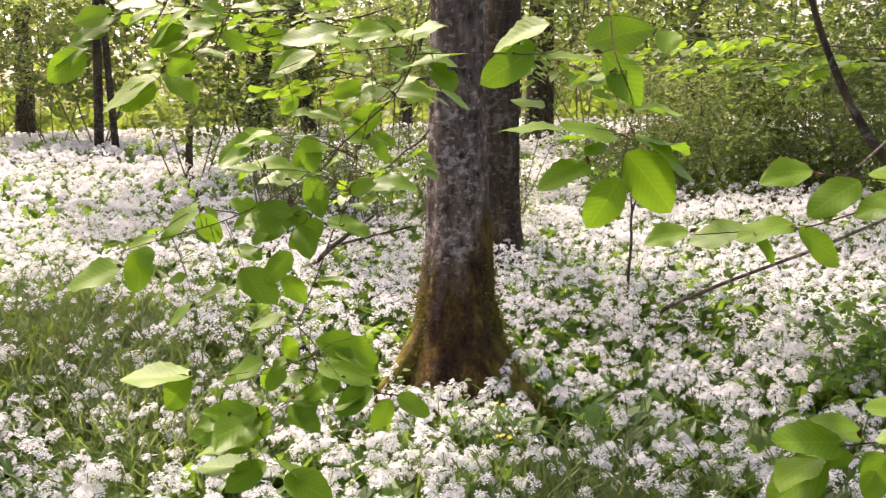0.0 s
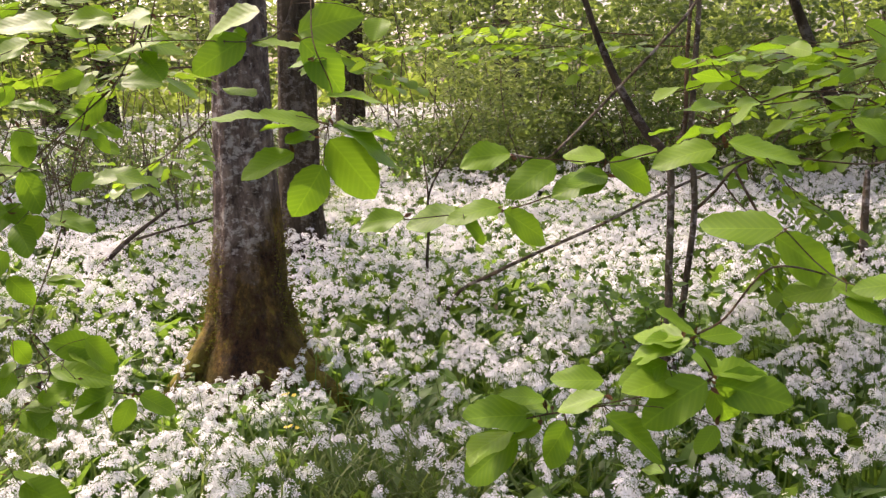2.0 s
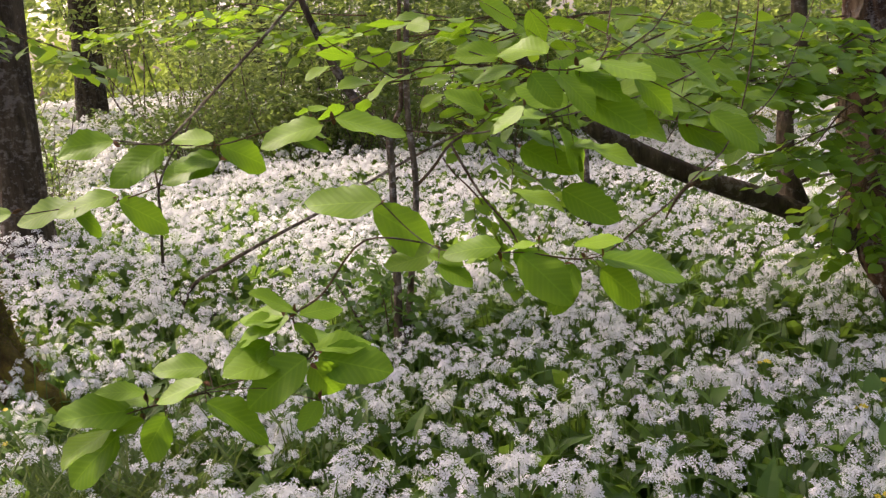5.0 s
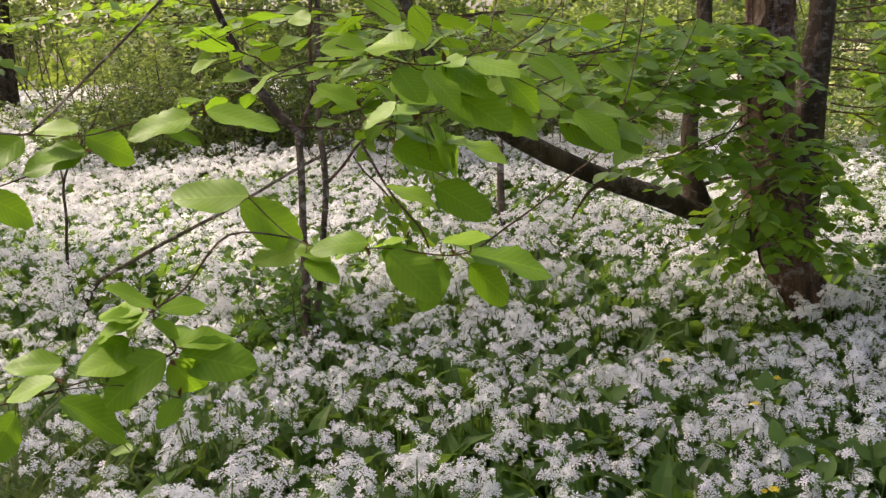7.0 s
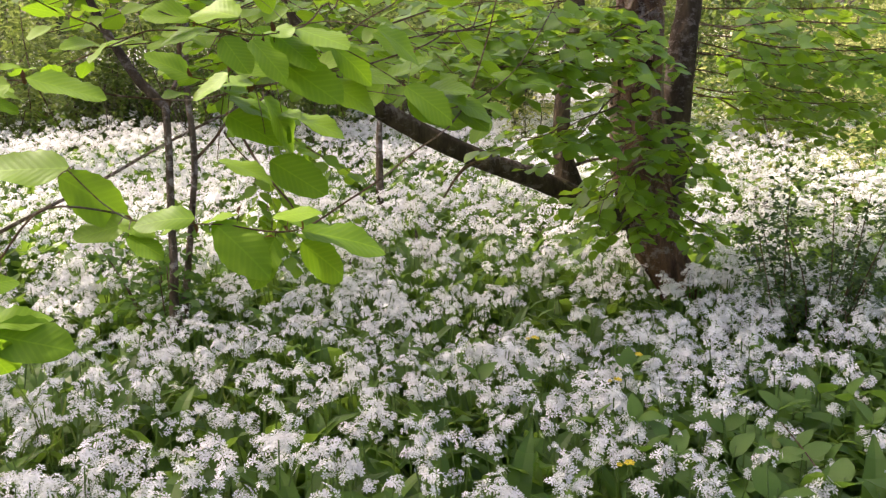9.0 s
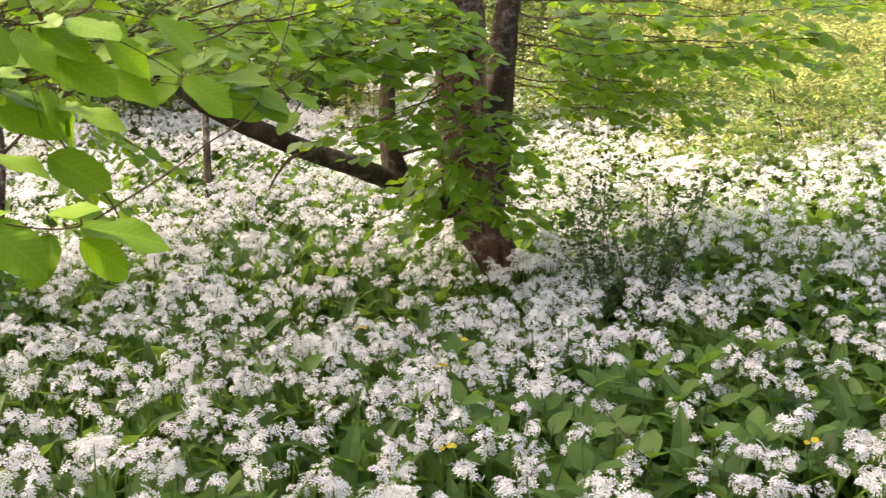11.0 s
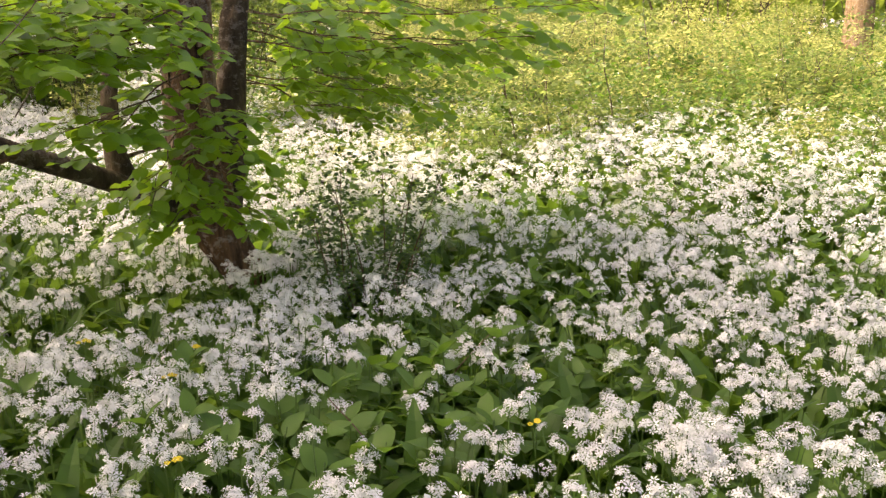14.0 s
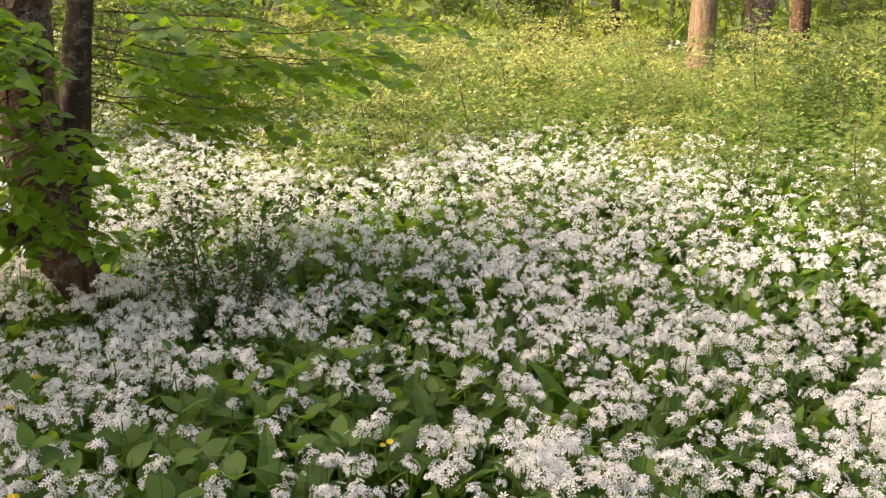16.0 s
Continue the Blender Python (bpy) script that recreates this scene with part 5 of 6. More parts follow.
# ---- wild garlic ----
def floret(petals, length, width):
    v, f = [], []
    for k in range(petals):
        a = 2 * math.pi * k / petals
        c, s = math.cos(a), math.sin(a)
        n0 = len(v)
        for d, w, z in ((0.08, 0, 0), (0.6, width, 0.12), (1.0, 0, 0.10), (0.6, -width, 0.12)):
            v.append(((d * c - w * s) * length, (d * s + w * c) * length, z * length))
        f.append((n0, n0 + 1, n0 + 2, n0 + 3))
    return np.array(v), np.array(f)


def umbel(florets, petals, radius, length, width, seed):
    """A loose, uneven dome of starry white florets about its stalk's end."""
    g = np.random.default_rng(seed)
    k = np.arange(florets) + 0.5
    z = 1 - 1.1 * k / florets
    a = k * 2.39996 + g.uniform(0, 1.1, florets)
    d = np.stack([np.sqrt(np.maximum(0, 1 - z * z)) * np.cos(a), np.sqrt(np.maximum(0, 1 - z * z)) * np.sin(a), 0.75 * z], 1) + 0.28 * g.normal(size=(florets, 3))
    face = d / np.linalg.norm(d, axis=1)[:, None] + 0.35 * g.normal(size=(florets, 3)) + np.array([0, 0, 0.3])
    side = np.cross(face, g.normal(size=(florets, 3)))
    return oriented(floret(petals, length, width), d * radius * g.uniform(0.65, 1.2, (florets, 1)), side, face, g.uniform(0.7, 1.15, florets))


def blade(length, width, arch, rows, seed):
    """A garlic leaf that rises from the ground and arches over."""
    g = np.random.default_rng(seed)
    s = np.linspace(0, 1, rows + 1)
    w = width * np.sin(math.pi * np.clip(s * 0.9 + 0.08, 0, 1)) ** 0.8
    w[-1] = 0.002
    ang = math.radians(82) - arch * s ** 1.3
    step = length / rows
    x = np.concatenate([[0], np.cumsum(np.cos(ang[:-1]) * step)])
    z = np.concatenate([[0], np.cumsum(np.sin(ang[:-1]) * step)])
    v = np.concatenate([np.stack([x, w, z + 0.25 * w], 1), np.stack([x, 0 * w, z], 1), np.stack([x, -w, z + 0.25 * w], 1)])
    n, i = rows + 1, np.arange(rows)
    return v, np.concatenate([np.stack([i, i + 1, i + n + 1, i + n], 1), np.stack([i + n, i + n + 1, i + 2 * n + 1, i + 2 * n], 1)])


def density(x, y):
    """How thick the flowers stand: drifts, with thin places among herbs and grass."""
    d = 0.30 + 0.95 * soft_noise(x, y, 1.1, 21) * (0.5 + soft_noise(x, y, 0.45, 22))
    for cx, cy, rx, ry, k in ((-1.95, 4.40, 0.9, 0.65, 0.98), (-1.25, 3.55, 0.5, 0.45, 0.85), (-0.90, 2.95, 0.26, 0.28, 0.9), (0.3, 3.4, 0.40, 0.28, 0.75), (2.50, 1.28, 0.75, 0.36, 0.70), (3.75, 1.66, 0.5, 0.22, 0.3),
                              (3.42, 2.05, 0.24, 0.14, 0.45), (0.3, 3.0, 0.30, 0.15, 0.7), (0.40, 3.30, 0.22, 0.16, 0.5), (3.6, 4.95, 0.5, 0.3, 0.8), (1.6, 3.75, 0.3, 0.3, 0.5), (3.2, 1.2, 0.5, 0.4, 0.3), (6.1, 3.4, 0.5, 0.6, 0.7), (6.4, 1.9, 0.35, 0.45, 0.6), (5.95, 0.45, 0.5, 0.4, 0.6), (0.42, 2.60, 0.22, 0.13, 0.8)):
        d = d * (1 - k * np.exp(-(((x - cx) / rx) ** 2 + ((y - cy) / ry) ** 2)))
    d = d + 0.8 * np.exp(-(((x + 0.03) / 0.28) ** 2 + ((y - 3.45) / 0.22) ** 2))
    d = d + 0.9 * np.exp(-(((x - 3.36) / 0.22) ** 2 + ((y - 2.66) / 0.15) ** 2))
    d = d + 0.9 * np.exp(-(((x - 5.9) / 0.55) ** 2 + ((y - 2.45) / 0.30) ** 2))
    az = np.arctan2(x - 0.6, y)
    r = np.hypot(x - 0.6, y)
    edge = np.where((az > 0.85) & (az < 1.9), 7.2 - 0.9 * np.clip((az - 1.15) / 0.3, 0, 1), 60) + 0.8 * (soft_noise(x, y, 2.0, 23) - 0.5)
    d = d * np.where((az > 0.95) & (r > 4.2), 0.92, 1.0)
    # bushy ground behind the trees
    wob = 0.9 * (soft_noise(x, y, 1.7, 24) - 0.5)
    d = d * np.where((az > 0.03) & (az < 0.62) & (r < 14), np.clip((8.2 + wob - r) / 1.1 + 0.5, 0.10, 1), 1)
    d = d * np.where((az > -0.27) & (az < -0.03), np.clip((7.2 + wob - r) / 1.6 + 0.5, 0.28, 1), 1)
    # thinned at the far left to dim the white, in place of shade there
    d = d * np.where((az < -0.25) & (r > 8.5), 0.72, 1)
    return d * np.clip((edge - r) / 2.4 + 0.5, 0.03, 1)


def scatter_plan(per_m2, r0, r1, seed, cut=True, span=(-0.62, 1.73)):
    g = np.random.default_rng(seed)
    wide = 0.3 if r1 < 5 else 0.0
    count = int(per_m2 * 0.5 * (span[1] - span[0] + 2 * wide) * (r1 ** 2 - r0 ** 2))
    a, r = g.uniform(span[0] - wide, span[1] + wide, count), np.sqrt(g.uniform(r0 ** 2, r1 ** 2, count))
    x, y = 0.6 + r * np.sin(a), r * np.cos(a)
    if cut:
        # plants stand in small tufts
        near = g.integers(0, count, count)
        tuft = g.uniform(0, 1, count) < 0.68
        hub = near - near % 6
        x = np.where(tuft, x[hub] + g.normal(0, 0.075, count), x)
        y = np.where(tuft, y[hub] + g.normal(0, 0.075, count), y)
        keep = g.uniform(0, 1, count) < density(x, y)
        x, y = x[keep], y[keep]
    for cx, cy, rad in ((0.015, 3.94, 0.24), (0.18, 6.2, 0.17), (3.445, 2.84, 0.06)):
        keep = np.hypot(x - cx, y - cy) > rad
        x, y = x[keep], y[keep]
    return x, y


def garlic(per_m2, r0, r1, seed, head, leaf_per, leaf_t, stems, size, span=(-0.62, 1.73)):
    """Flowers, stalks and leaves of one belt of the carpet, as pieces with material slots."""
    g = np.random.default_rng(seed)
    x, y = scatter_plan(per_m2, r0, r1, seed, True, span)
    k = len(x)
    top = rise(x, y) + g.normal(0.285, 0.026, k) + 0.05 * (soft_noise(x, y, 0.7, 31) - 0.5)
    lean, leand = g.uniform(0, 0.45, k), g.uniform(0, 6.28, k)
    out = []
    half = g.integers(0, len(head), k)
    for q, h in enumerate(head):
        m = half % len(head) == q
        out.append((*strewn(h, np.stack([x, y, top], 1)[m], g.uniform(0, 6.28, m.sum()), size * g.uniform(0.6, 1.3, m.sum()), lean[m], leand[m]), 0))
    if stems:
        foot = np.stack([x - 0.1 * np.cos(leand) * lean * 2, y - 0.1 * np.sin(leand) * lean * 2, rise(x, y)], 1)
        up = np.stack([x, y, top], 1) - foot
        strip = (np.array([[0, 0.002, 0], [1, 0.0016, 0], [1, -0.0016, 0], [0, -0.002, 0]]), np.array([[0, 1, 2, 3]]))
        v, f = strip
        vv = foot[:, None] + v[None, :, :1] * up[:, None] + v[None, :, 1:2] * np.array([1.0, -0.6, 0])[None, None]
        out.append((vv.reshape(-1, 3), (f[None] + (np.arange(k) * 4)[:, None, None]).reshape(-1, 4), 2))
    lx, ly = scatter_plan(leaf_per, r0, r1, seed + 1, False, span)
    m = len(lx)
    for q, t in enumerate(leaf_t):
        w = np.arange(m) % len(leaf_t) == q
        out.append((*strewn(t, np.stack([lx, ly, rise(lx, ly)], 1)[w], g.uniform(0, 6.28, w.sum()), g.uniform(0.75, 1.25, w.sum()), g.uniform(0, 0.3, w.sum()), g.uniform(0, 6.28, w.sum())), 1))
    return out


FULL = [umbel(12 + k, 6, 0.0190 + 0.0011 * k, 0.0120, 0.20, 70 + k) for k in range(6)]
HALF = [umbel(6 + k, 3, 0.021, 0.0160, 0.40, 80 + k) for k in range(4)]
ROUGH = [umbel(8, 2, 0.021, 0.024, 0.62, 90 + k) for k in range(3)]
COARSE = [umbel(6, 2, 0.022, 0.027, 0.65, 95 + k) for k in range(2)]
BLADES = [blade(0.29, 0.028, 1.7, 5, 1), blade(0.25, 0.032, 2.1, 5, 2), blade(0.30, 0.026, 1.4, 5, 3)]
BLADES_MID = [blade(0.27, 0.030, 1.6, 3, 4), blade(0.24, 0.034, 2.0, 3, 5)]
BLADES_FAR = [blade(0.27, 0.045, 1.9, 2, 6)]
belts = [garlic(345, 1.7, 4.4, 401, FULL, 400, BLADES, True, 0.90), garlic(570, 4.4, 8.0, 402, HALF, 190, BLADES_MID, False, 0.78),
         garlic(150, 8.0, 13.0, 403, ROUGH, 45, BLADES_FAR, False, 1.05), garlic(32, 13.0, 25.0, 404, COARSE, 14, BLADES_FAR, False, 1.6),
         garlic(75, 1.6, 8.0, 405, ROUGH, 60, BLADES_FAR, False, 1.1, (1.74, 5.66)),
         garlic(85, 0.3, 1.75, 406, ROUGH, 80, BLADES_FAR, False, 1.0, (-3.14, 3.14))]
v, f, s = joined([p for b in belts for p in b])
carpet = new("wild_garlic_carpet", mesh_np("wild_garlic_carpet", v, f, s, [PETAL, GARLIC_LEAF, STEM]))
tagged(carpet, "dense carpet of white flowering wild garlic with green leaves", "wildflowers", kind="stuff")


# ---- single garlic plants near the path ----
def garlic_plant(seed):
    g = np.random.default_rng(500 + seed)
    top = g.uniform(0.27, 0.37)
    off = g.normal(0, 0.03, 2)
    t = thing("wild_garlic", (0, 0, 0), "flowering wild garlic plant with a starry white flower head", "wildflower", "wild garlic plants")
    part("stem", tube([(0, 0, -0.02), (off[0] * 0.3, off[1] * 0.3, top * 0.5), (off[0], off[1], top)], [0.0026, 0.0022, 0.0017], 5, 0, 3, seed), STEM, t)
    v, f = umbel(14 + seed % 5 * 2, 6, 0.020 + 0.001 * (seed % 4), 0.0120, 0.20, 510 + seed)
    part("flower_head", (v * 1.05 + np.array([off[0], off[1], top]), f), PETAL, t, "white starry flower head", smooth=False)
    for k in range(2 + seed % 2):
        lv, lf = blade(g.uniform(0.2, 0.3), g.uniform(0.022, 0.032), g.uniform(1.0, 2.0), 6, k)
        part("leaf", strewn((lv, lf), np.zeros((1, 3)), np.array([g.uniform(0, 6.28)]), [1.0]), GARLIC_LEAF, t, smooth=True)
    return t


PLANTS = [garlic_plant(k) for k in range(8)]
gx2, gy2 = scatter_plan(36, 1.75, 3.3, 411)
for k, (x, y) in enumerate(zip(gx2[:270], gy2[:270])):
    copy_thing(PLANTS[k % 8], pose(x, y, float(rise(x, y)), rng.uniform(-8, 8), rng.uniform(-8, 8), rng.uniform(0, 360)))
# a clump before the leaning foot
for k in range(24):
    copy_thing(PLANTS[k % 8], pose(rng.uniform(3.22, 3.50), rng.uniform(2.58, 2.72), 0, rng.uniform(-8, 8), rng.uniform(-8, 8), rng.uniform(0, 360)))
for k, t in enumerate(PLANTS):
    t.matrix_basis = pose(1.2 + 0.17 * k, 2.05 - 0.05 * k, 0)

# ---- broad-leaved herbs ----
HERB_SHAPES = []
for k in range(4):
    v, f = leaf_shape(6, 0.27 + 0.03 * k, 0.22, 0.18 + 0.08 * (k % 2), 0.08, 640 + k)
    HERB_SHAPES.append(mesh_np("herb_leaf", v, f, None, [HERB_LEAF], True))


def herb(height, pairs, size, seed, label):
    """An upright stalk with pairs of broad leaves, each pair turned against the last."""
    g = np.random.default_rng(600 + seed)
    t = thing("herb", (0, 0, 0), label, "herb", "broad-leaved herbs")
    bend = g.normal(0, 0.03, 2)
    part("stem", tube([(0, 0, -0.02), (bend[0] * 0.4, bend[1] * 0.4, height * 0.5), (bend[0], bend[1], height)], [0.0032, 0.0028, 0.0018], 5, 0, 3, seed), STEM, t)
    for k in range(pairs):
        w = 0.35 + 0.65 * (k + 0.6) / pairs
        for side in (0, 1):
            az = k * 1.57 + side * 3.14159 + g.normal(0, 0.25)
            el = g.uniform(0.15, 0.45) + (0.45 if k == pairs - 1 else 0)
            s = size * (1.1 - 0.35 * w) * g.uniform(0.85, 1.15)
            ob = new("leaf", HERB_SHAPES[int(g.integers(0, 4))])
            ob.parent = t
            ob.matrix_basis = Matrix.Translation((bend[0] * w, bend[1] * w, height * w)) @ Euler((g.normal(0, 0.2), -el, az), 'XYZ').to_matrix().to_4x4() @ Matrix.Diagonal((s, s, s, 1))
    return t


HERBS = [herb(0.26 + 0.03 * k, 3 + k % 2, 0.10 + 0.012 * (k % 3), k, "upright green herb with broad opposite leaves among garlic") for k in range(5)]
SPOTS = [(2.70, 1.30), (2.47, 1.46), (3.12, 1.21), (2.30, 1.98), (2.13, 2.44), (1.48, 3.02), (1.19, 2.59), (2.30, 2.62), (1.79, 3.24), (2.80, 1.13), (3.08, 2.07), (3.05, 1.68), (0.0, 3.60), (-0.1, 3.64), (0.13, 3.58), (-0.2, 3.55)]
for k in range(185):
    cx, cy, sx, sy = ((2.62, 1.45, 0.40, 0.22), (0.32, 3.26, 0.20, 0.16), (3.6, 1.75, 0.4, 0.22), (2.5, 2.05, 0.3, 0.2))[(0, 0, 1, 2, 0, 3)[k % 6]]
    SPOTS.append((rng.normal(cx, sx), rng.normal(cy, sy)))
gx3, gy3 = scatter_plan(3.0, 1.8, 4.6, 431, cut=False)
SPOTS += list(zip(gx3[:45], gy3[:45]))
for k, (x, y) in enumerate(SPOTS):
    s = rng.uniform(0.5, 0.95)
    copy_thing(HERBS[k % 5], pose(x, y, float(rise(x, y)), rng.uniform(-10, 10), rng.uniform(-10, 10), rng.uniform(0, 360)) @ Matrix.Diagonal((s, s, s, 1)))
for k, t in enumerate(HERBS):
    t.matrix_basis = pose(2.45 + 0.16 * k, 1.75 - 0.09 * k, 0)

# ---- dark evergreen bush, ferny leaves, low shrubs in the flowers ----
g = np.random.default_rng(71)
bush = thing("bush", (3.50, 2.28, 0), "small dark evergreen bush with glossy leaves among the flowers", "bush")
tips = []
for k in range(13):
    a = g.uniform(0, 6.28)
    top = np.array([3.50 + 0.30 * math.cos(a) * g.uniform(0.2, 1), 2.28 + 0.30 * math.sin(a) * g.uniform(0.2, 1), g.uniform(0.34, 0.70)])
    foot = np.array([3.50 + 0.03 * math.cos(a), 2.28 + 0.03 * math.sin(a), -0.03])
    part("stem", tube([foot, (foot + top) / 2 + g.normal(size=3) * 0.02, top], [0.004, 0.003, 0.0015], 5, 0.03, 4, k), BARK_TWIG, bush)
    for w in np.linspace(0.35, 1.0, 7):
        tips.append(foot + (top - foot) * w + g.normal(size=3) * 0.035)
part("foliage", leaf_cloud(tips, np.full((len(tips), 1), 0.080) * np.ones(3), 2400, 0.024, 72, SMALL_LEAF, 0.8), DARK_LEAF, bush, "small dark glossy leaves", smooth=False, kind="stuff")

bramble = thing("bush", (1.60, 3.72, 0), "low dark green bramble round the foot of a sapling", "bush")
tips = []
for k in range(8):
    a = g.uniform(0, 6.28)
    top = np.array([1.60 + 0.30 * math.cos(a) * g.uniform(0.4, 1), 3.72 + 0.26 * math.sin(a) * g.uniform(0.4, 1), g.uniform(0.34, 0.58)])
    foot = np.array([1.60 + 0.05 * math.cos(a), 3.72 + 0.05 * math.sin(a), -0.03])
    part("stem", tube([foot, (foot + top) / 2 + np.array([0, 0, 0.08]), top], [0.0035, 0.003, 0.0015], 5, 0.03, 4, k), BARK_TWIG, bramble)
    for w in np.linspace(0.4, 1.0, 6):
        tips.append(foot + (top - foot) * w + g.normal(size=3) * 0.05)
part("foliage", leaf_cloud(tips, np.full((len(tips), 1), 0.09) * np.ones(3), 620, 0.048, 73, SMALL_LEAF, 0.9), HERB_LEAF, bramble, "small toothed green leaves", smooth=False, kind="stuff")

for k, (x, y, s) in enumerate(((5.7, 3.1, 0.55), (5.45, 3.45, 0.45), (6.8, 3.6, 0.7), (6.2, 3.0, 0.5), (6.1, 0.45, 0.55), (6.8, 1.7, 0.5), (6.5, 1.1, 0.5), (6.3, 4.6, 0.6), (5.9, 5.2, 0.6), (4.9, 6.0, 0.6))):
    plant(LOW[k % 4], x, y, s)

# thin upright saplings in the undergrowth
for k, (x, y, hgt) in enumerate(((6.7, 2.95, 0.95), (7.4, 1.2, 1.1), (5.6, 0.35, 0.75), (8.2, 3.4, 1.3), (7.9, 0.2, 1.1), (5.75, 3.1, 0.9))):
    z = float(rise(x, y))
    t = thing("sapling", (x, y, z), "thin upright sapling with sparse spring leaves", "sapling", "undergrowth saplings")
    part("stem", tube([(x, y, z - 0.1), (x + 0.03, y - 0.02, z + hgt * 0.35), (x - 0.01, y + 0.03, z + hgt * 0.7), (x + 0.07, y + 0.05, z + hgt)], [0.006, 0.005, 0.004, 0.002], 6, 0.05, 5, k), BARK_STEM, t)
    pts = [(x + 0.04 * w + rng.normal(0, 0.12), y + rng.normal(0, 0.12), z + hgt * w) for w in np.linspace(0.25, 1, 11)]
    part("foliage", leaf_cloud(pts, np.full((11, 1), 0.17) * np.array([1, 1, 0.35]), 480, 0.042, 700 + k, SMALL_LEAF, 0.9), SHRUB_LEAF, t, "sparse light green leaves", smooth=False, kind="stuff")

# ---- undergrowth of small leaves at the foot of the shrubs ----
g = np.random.default_rng(91)
count = 170000
a, r = g.uniform(0.72, 1.8, count), 5.6 + 10.5 * g.uniform(0, 1, count) ** 1.25
x, y = 0.6 + r * np.sin(a), r * np.cos(a)
near = np.clip((r - 5.2 - 1.3 * soft_noise(x, y, 2.2, 92)) / 1.3, 0, 1)
near = near * (1 - 0.95 * np.exp(-(((x - 5.95) / 0.6) ** 2 + ((y - 2.5) / 0.35) ** 2)))
keep = g.uniform(0, 1, count) < near * (0.35 + 0.9 * soft_noise(x, y, 1.0, 93))
x, y, r = x[keep], y[keep], r[keep]
mound = (0.10 + 0.30 * soft_noise(x, y, 1.5, 94) + 0.55 * soft_noise(x, y, 0.5, 95) ** 2) * np.clip((r - 5.4) / 2.5, 0.35, 1.0)
mound = mound * (1 - 0.55 * np.exp(-((np.arctan2(x - 0.6, y) - 1.335) / 0.05) ** 2) * (r > 8))
z = rise(x, y) + 0.04 + mound * (1 - 0.7 * g.uniform(0, 1, len(x)) ** 1.6)
P3 = np.stack([x, y, z], 1)
# duller herb leaves nearby, sun-lightened leaves increasing with distance
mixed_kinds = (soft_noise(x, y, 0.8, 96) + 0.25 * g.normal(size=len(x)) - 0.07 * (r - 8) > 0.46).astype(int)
under = new("undergrowth", mesh_np("undergrowth", *oriented(FLAT_LEAF, P3, g.normal(size=P3.shape) * np.array([1, 1, 0.4]), g.normal(size=P3.shape) * 0.5 + np.array([-0.2, 0.2, 1]), g.uniform(0.026, 0.060, len(x))), mixed_kinds, [SUNLIT_BANK_LEAF, HERB_LEAF]))
tagged(under, "tangled light green undergrowth of bramble and small herbs", "undergrowth", kind="stuff")

# ---- small leaves among the flowers ----
g = np.random.default_rng(97)
count = 60000
a, r = g.uniform(0.55, 1.8, count), np.sqrt(g.uniform(3.4 ** 2, 8.2 ** 2, count))
x, y = 0.6 + r * np.sin(a), r * np.cos(a)
lush = soft_noise(x, y, 0.9, 98) * (0.55 + 0.9 * soft_noise(x, y, 0.35, 99)) * np.clip((r - 3.0) / 2.2, 0.2, 1.0) * np.clip((a - 0.4) / 0.5, 0.2, 1.0)
keep = (g.uniform(0, 1, count) < 1.0 * lush - 0.24) & (np.hypot(x - 3.4, y - 2.9) > 0.2)
x, y, r, lush = x[keep], y[keep], r[keep], lush[keep]
z = rise(x, y) + 0.10 + (0.16 + 0.26 * lush) * g.uniform(0.2, 1.15, len(x))
P3 = np.stack([x, y, z], 1)
sprigs = new("herb_layer", mesh_np("herb_layer", *oriented(FLAT_LEAF, P3, g.normal(size=P3.shape) * np.array([1, 1, 0.3]), g.normal(size=P3.shape) * 0.35 + np.array([0, 0, 1]), g.uniform(0.025, 0.060, len(x))),
                                   (g.uniform(0, 1, len(x)) < 0.5).astype(int), [SHRUB_LEAF, HERB_LEAF]))
tagged(sprigs, "fresh green small-leaved herbs growing through the flowers", "herbs", kind="stuff")

# ---- grass ----
g = np.random.default_rng(55)
v0, f0 = blade(0.34, 0.0032, 1.3, 4, 9)
spots, tall = [], []
for cx, cy, sx, sy, m in ((-1.75, 4.1, 0.35, 0.2, 700), (-1.2, 3.55, 0.28, 0.22, 700), (-0.90, 2.95, 0.14, 0.14, 520), (-1.77, 4.5, 0.45, 0.3, 1100), (-2.25, 4.95, 0.5, 0.35, 800), (-1.1, 3.4, 0.25, 0.18, 420), (-0.78, 3.2, 0.16, 0.12, 260), (0.30, 3.02, 0.26, 0.08, 380), (-1.5, 3.8, 0.3, 0.2, 260), (0.95, 2.7, 0.4, 0.1, 120), (0.42, 2.58, 0.17, 0.06, 520)):
    spots.append(np.stack([g.normal(cx, sx, m), g.normal(cy, sy, m)], 1))
spots = np.concatenate(spots)
P3 = np.stack([spots[:, 0], spots[:, 1], rise(spots[:, 0], spots[:, 1]) - 0.01], 1)
m = len(P3)
lawn = new("grass", mesh_np("grass", *strewn((v0, f0), P3, g.uniform(0, 6.28, m), g.uniform(0.6, 1.35, m), g.uniform(0, 0.5, m), g.uniform(0, 6.28, m)), None, [GRASS], True))
tagged(lawn, "tufts of thin green woodland grass", "grass", kind="stuff")

# ---- small yellow flowers, dry stalks ----
v0, f0 = floret(5, 0.010, 0.42)
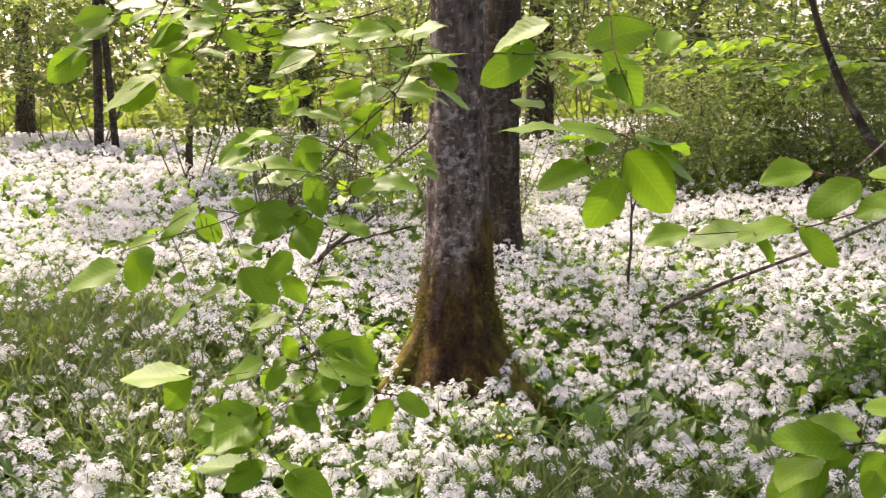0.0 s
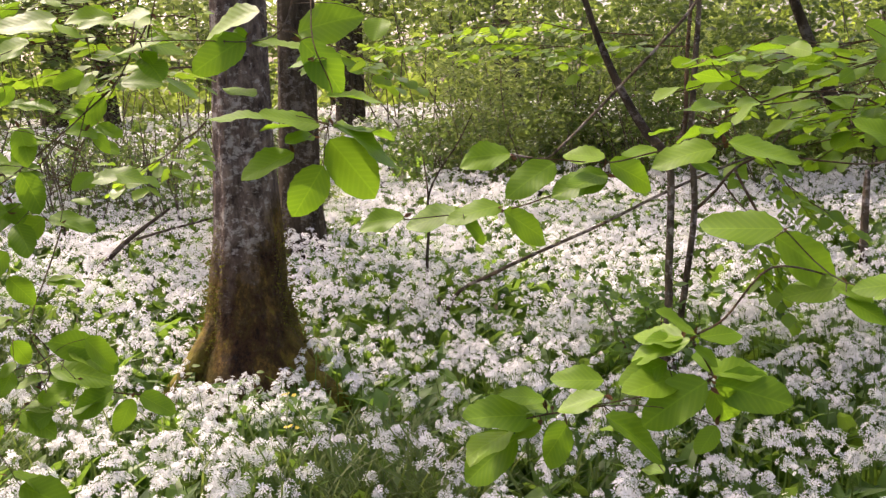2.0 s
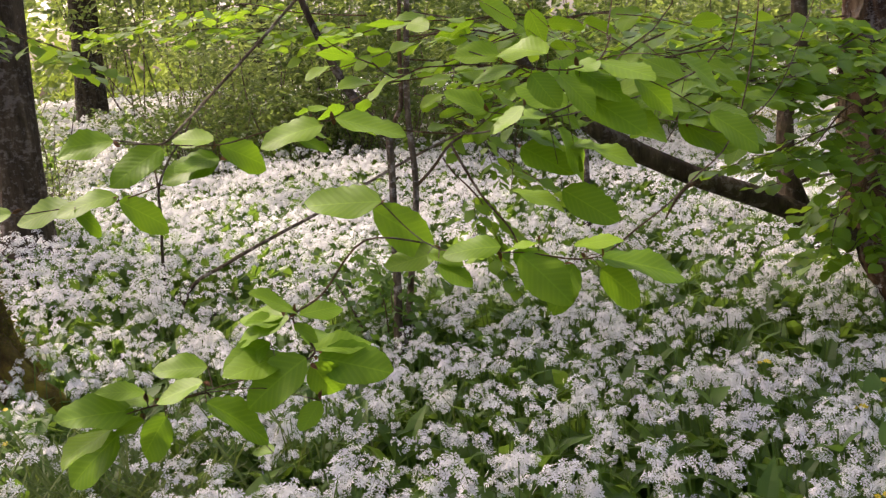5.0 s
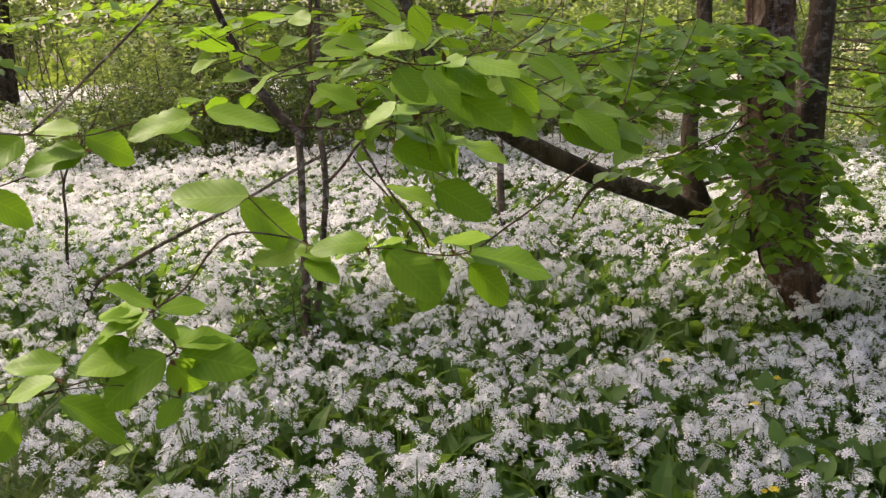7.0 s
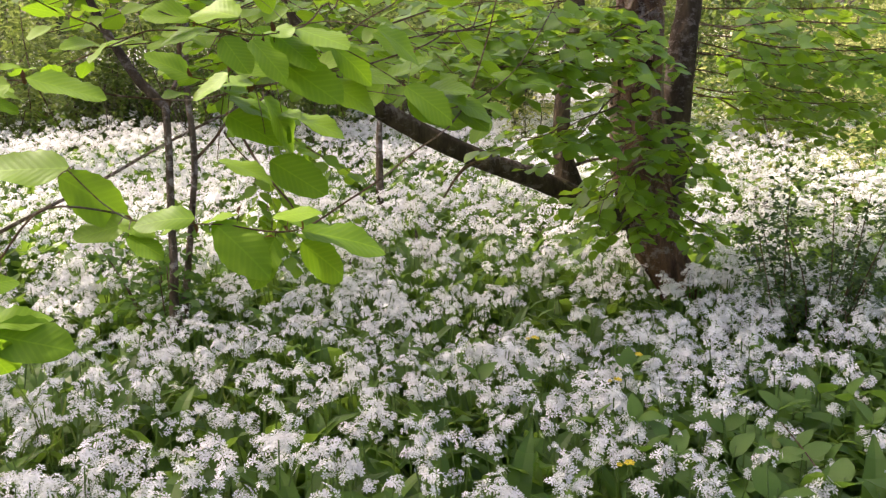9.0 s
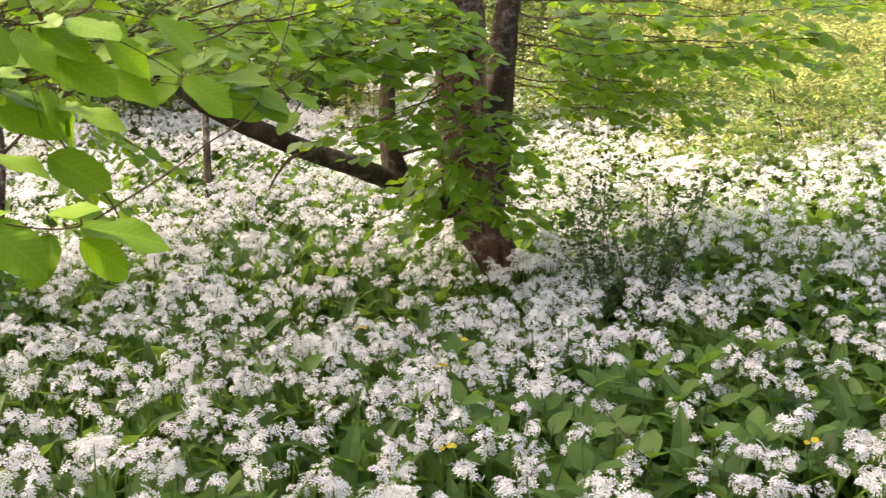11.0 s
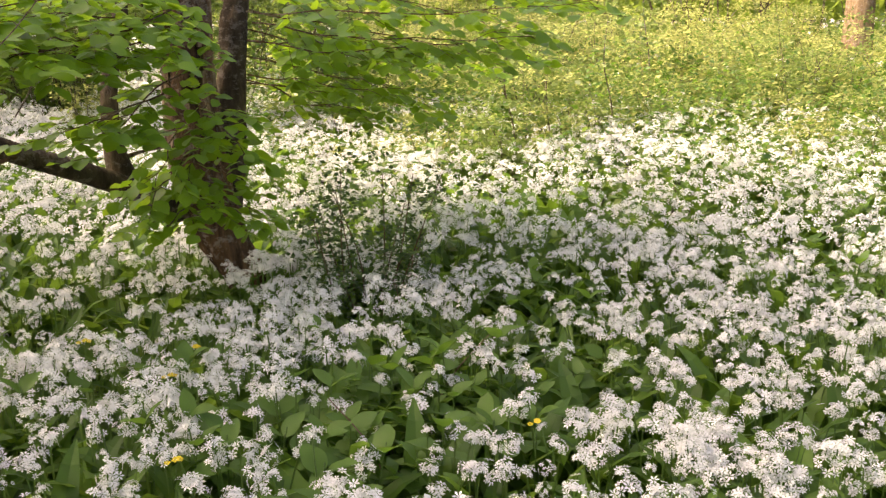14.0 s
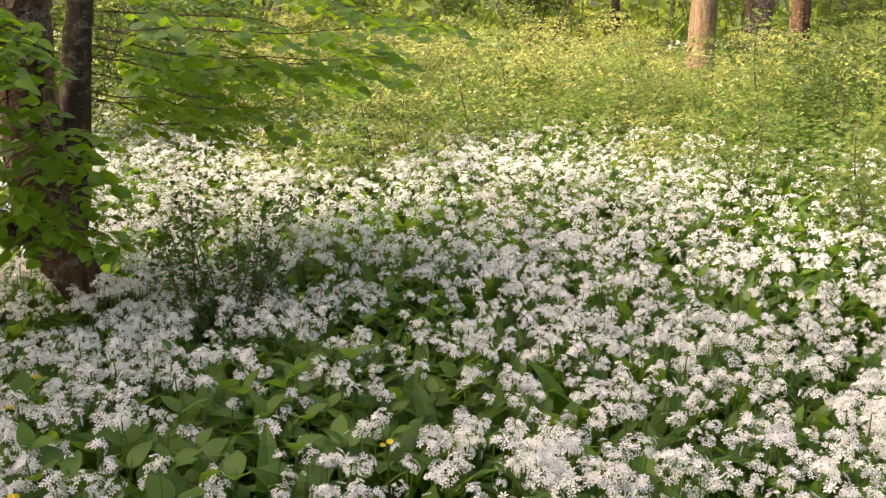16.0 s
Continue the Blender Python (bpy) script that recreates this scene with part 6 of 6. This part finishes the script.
for k, (x, y) in enumerate(((2.33, 1.95), (2.52, 2.08), (0.18, 3.26), (2.37, 2.39), (2.62, 1.0), (2.0, 1.52), (0.2, 2.92))):
    t = thing("yellow_flower", (x, y, 0), "small bright yellow woodland flower among garlic", "wildflower", "yellow flowers")
    part("stem", tube([(x + 0.01, y, -0.02), (x, y + 0.005, 0.16), (x, y, 0.335)], [0.0013, 0.0012, 0.001], 4, 0, 3, k), STEM, t)
    part("flower_head", strewn((v0, f0), np.array([[x, y, 0.335], [x + 0.02, y + 0.012, 0.325], [x - 0.015, y + 0.01, 0.33]]), np.array([0.1, 0.9, 2.0]), [1.0, 0.9, 0.8], [0.4, 0.5, 0.3], [3.5, 4.5, 4.0]), YELLOW, t, smooth=False)
DRY = bark_material("dry_stalk", (0.20, 0.12, 0.08), (0.42, 0.30, 0.20), lichen=0.0, grain=60)
STRAWS = [(rng.uniform(-1.5, -0.8), rng.uniform(2.9, 3.8), rng.uniform(-0.2, 0.2), rng.uniform(-0.1, 0.1), rng.uniform(0.2, 0.42)) for k in range(18)]
for k, (x, y, dx, dy, hgt) in enumerate(STRAWS + [(3.50, 2.10, 0.02, -0.03, 0.42), (3.56, 2.14, 0.10, 0.02, 0.36), (3.44, 2.05, -0.05, 0.0, 0.33), (-1.55, 3.75, 0.18, 0.0, 0.34), (-1.45, 3.85, -0.2, 0.1, 0.42), (-1.7, 3.7, 0.3, 0.05, 0.16),
                                          (2.85, 1.55, 0.25, -0.1, 0.34), (2.5, 1.3, -0.1, 0.15, 0.36), (7.2, 2.9, 0.05, 0.1, 0.7)]):
    z = float(rise(x, y))
    t = thing("dry_stalk", (x, y, z), "thin dry pale brown plant stalk", "stalk", "dry stalks")
    part("stem", tube([(x, y, z - 0.02), (x + dx * 0.4, y + dy * 0.4, z + hgt * 0.6), (x + dx, y + dy, z + hgt)], [0.003, 0.0024, 0.0012], 5, 0.05, 4, k), DRY, t)

# ---- slender seedlings before the mossy foot ----
for k, (x, y, hgt) in enumerate(((-0.16, 3.52, 0.40), (-0.05, 3.50, 0.34), (-0.20, 3.56, 0.30), (0.06, 3.53, 0.36), (-0.11, 3.47, 0.27))):
    t = thing("seedling", (x, y, 0), "thin tree seedling with a few pale leaves", "seedling", "seedlings by the mossy tree")
    part("stem", tube([(x, y, -0.02), (x + 0.01, y, hgt * 0.5), (x - 0.012, y + 0.01, hgt)], [0.0016, 0.0013, 0.0009], 4, 0, 3, k), BARK_STEM, t)
    g = np.random.default_rng(800 + k)
    for m in range(9):
        w = 0.55 + 0.05 * m
        az = m * 2.4 + g.normal(0, 0.3)
        p = np.array([[x, y, hgt * w]])
        part("leaf", oriented(MID_LEAF, p, np.array([[math.cos(az), math.sin(az), 0.1]]), np.array([[0, -0.2, 1.0]]), np.array([g.uniform(0.024, 0.040)])), SHRUB_LEAF, t, smooth=True)

for k, (p, q, r) in enumerate((((-0.80, 4.05, 0.24), (-0.62, 4.12, 0.33), 0.022), ((-1.05, 5.4, 0.30), (-0.55, 5.8, 0.72), 0.016), ((-1.3, 5.9, 0.35), (-0.35, 6.1, 0.62), 0.010))):
    t = thing("fallen_branch", p, "dark dead branch lying among white flowers", "branch")
    mid = (np.array(p) + np.array(q)) / 2 + np.array([0, 0.02, 0.03])
    low = np.array(p) - (np.array(q) - np.array(p)) * 0.8
    low[2] = float(rise(low[0], low[1])) - 0.02
    part("stick", tube([low, p, mid, q], [r * 1.1, r, r * 0.9, r * 0.5], 8, 0.08, 4, 820 + k), BARK_DARK, t)
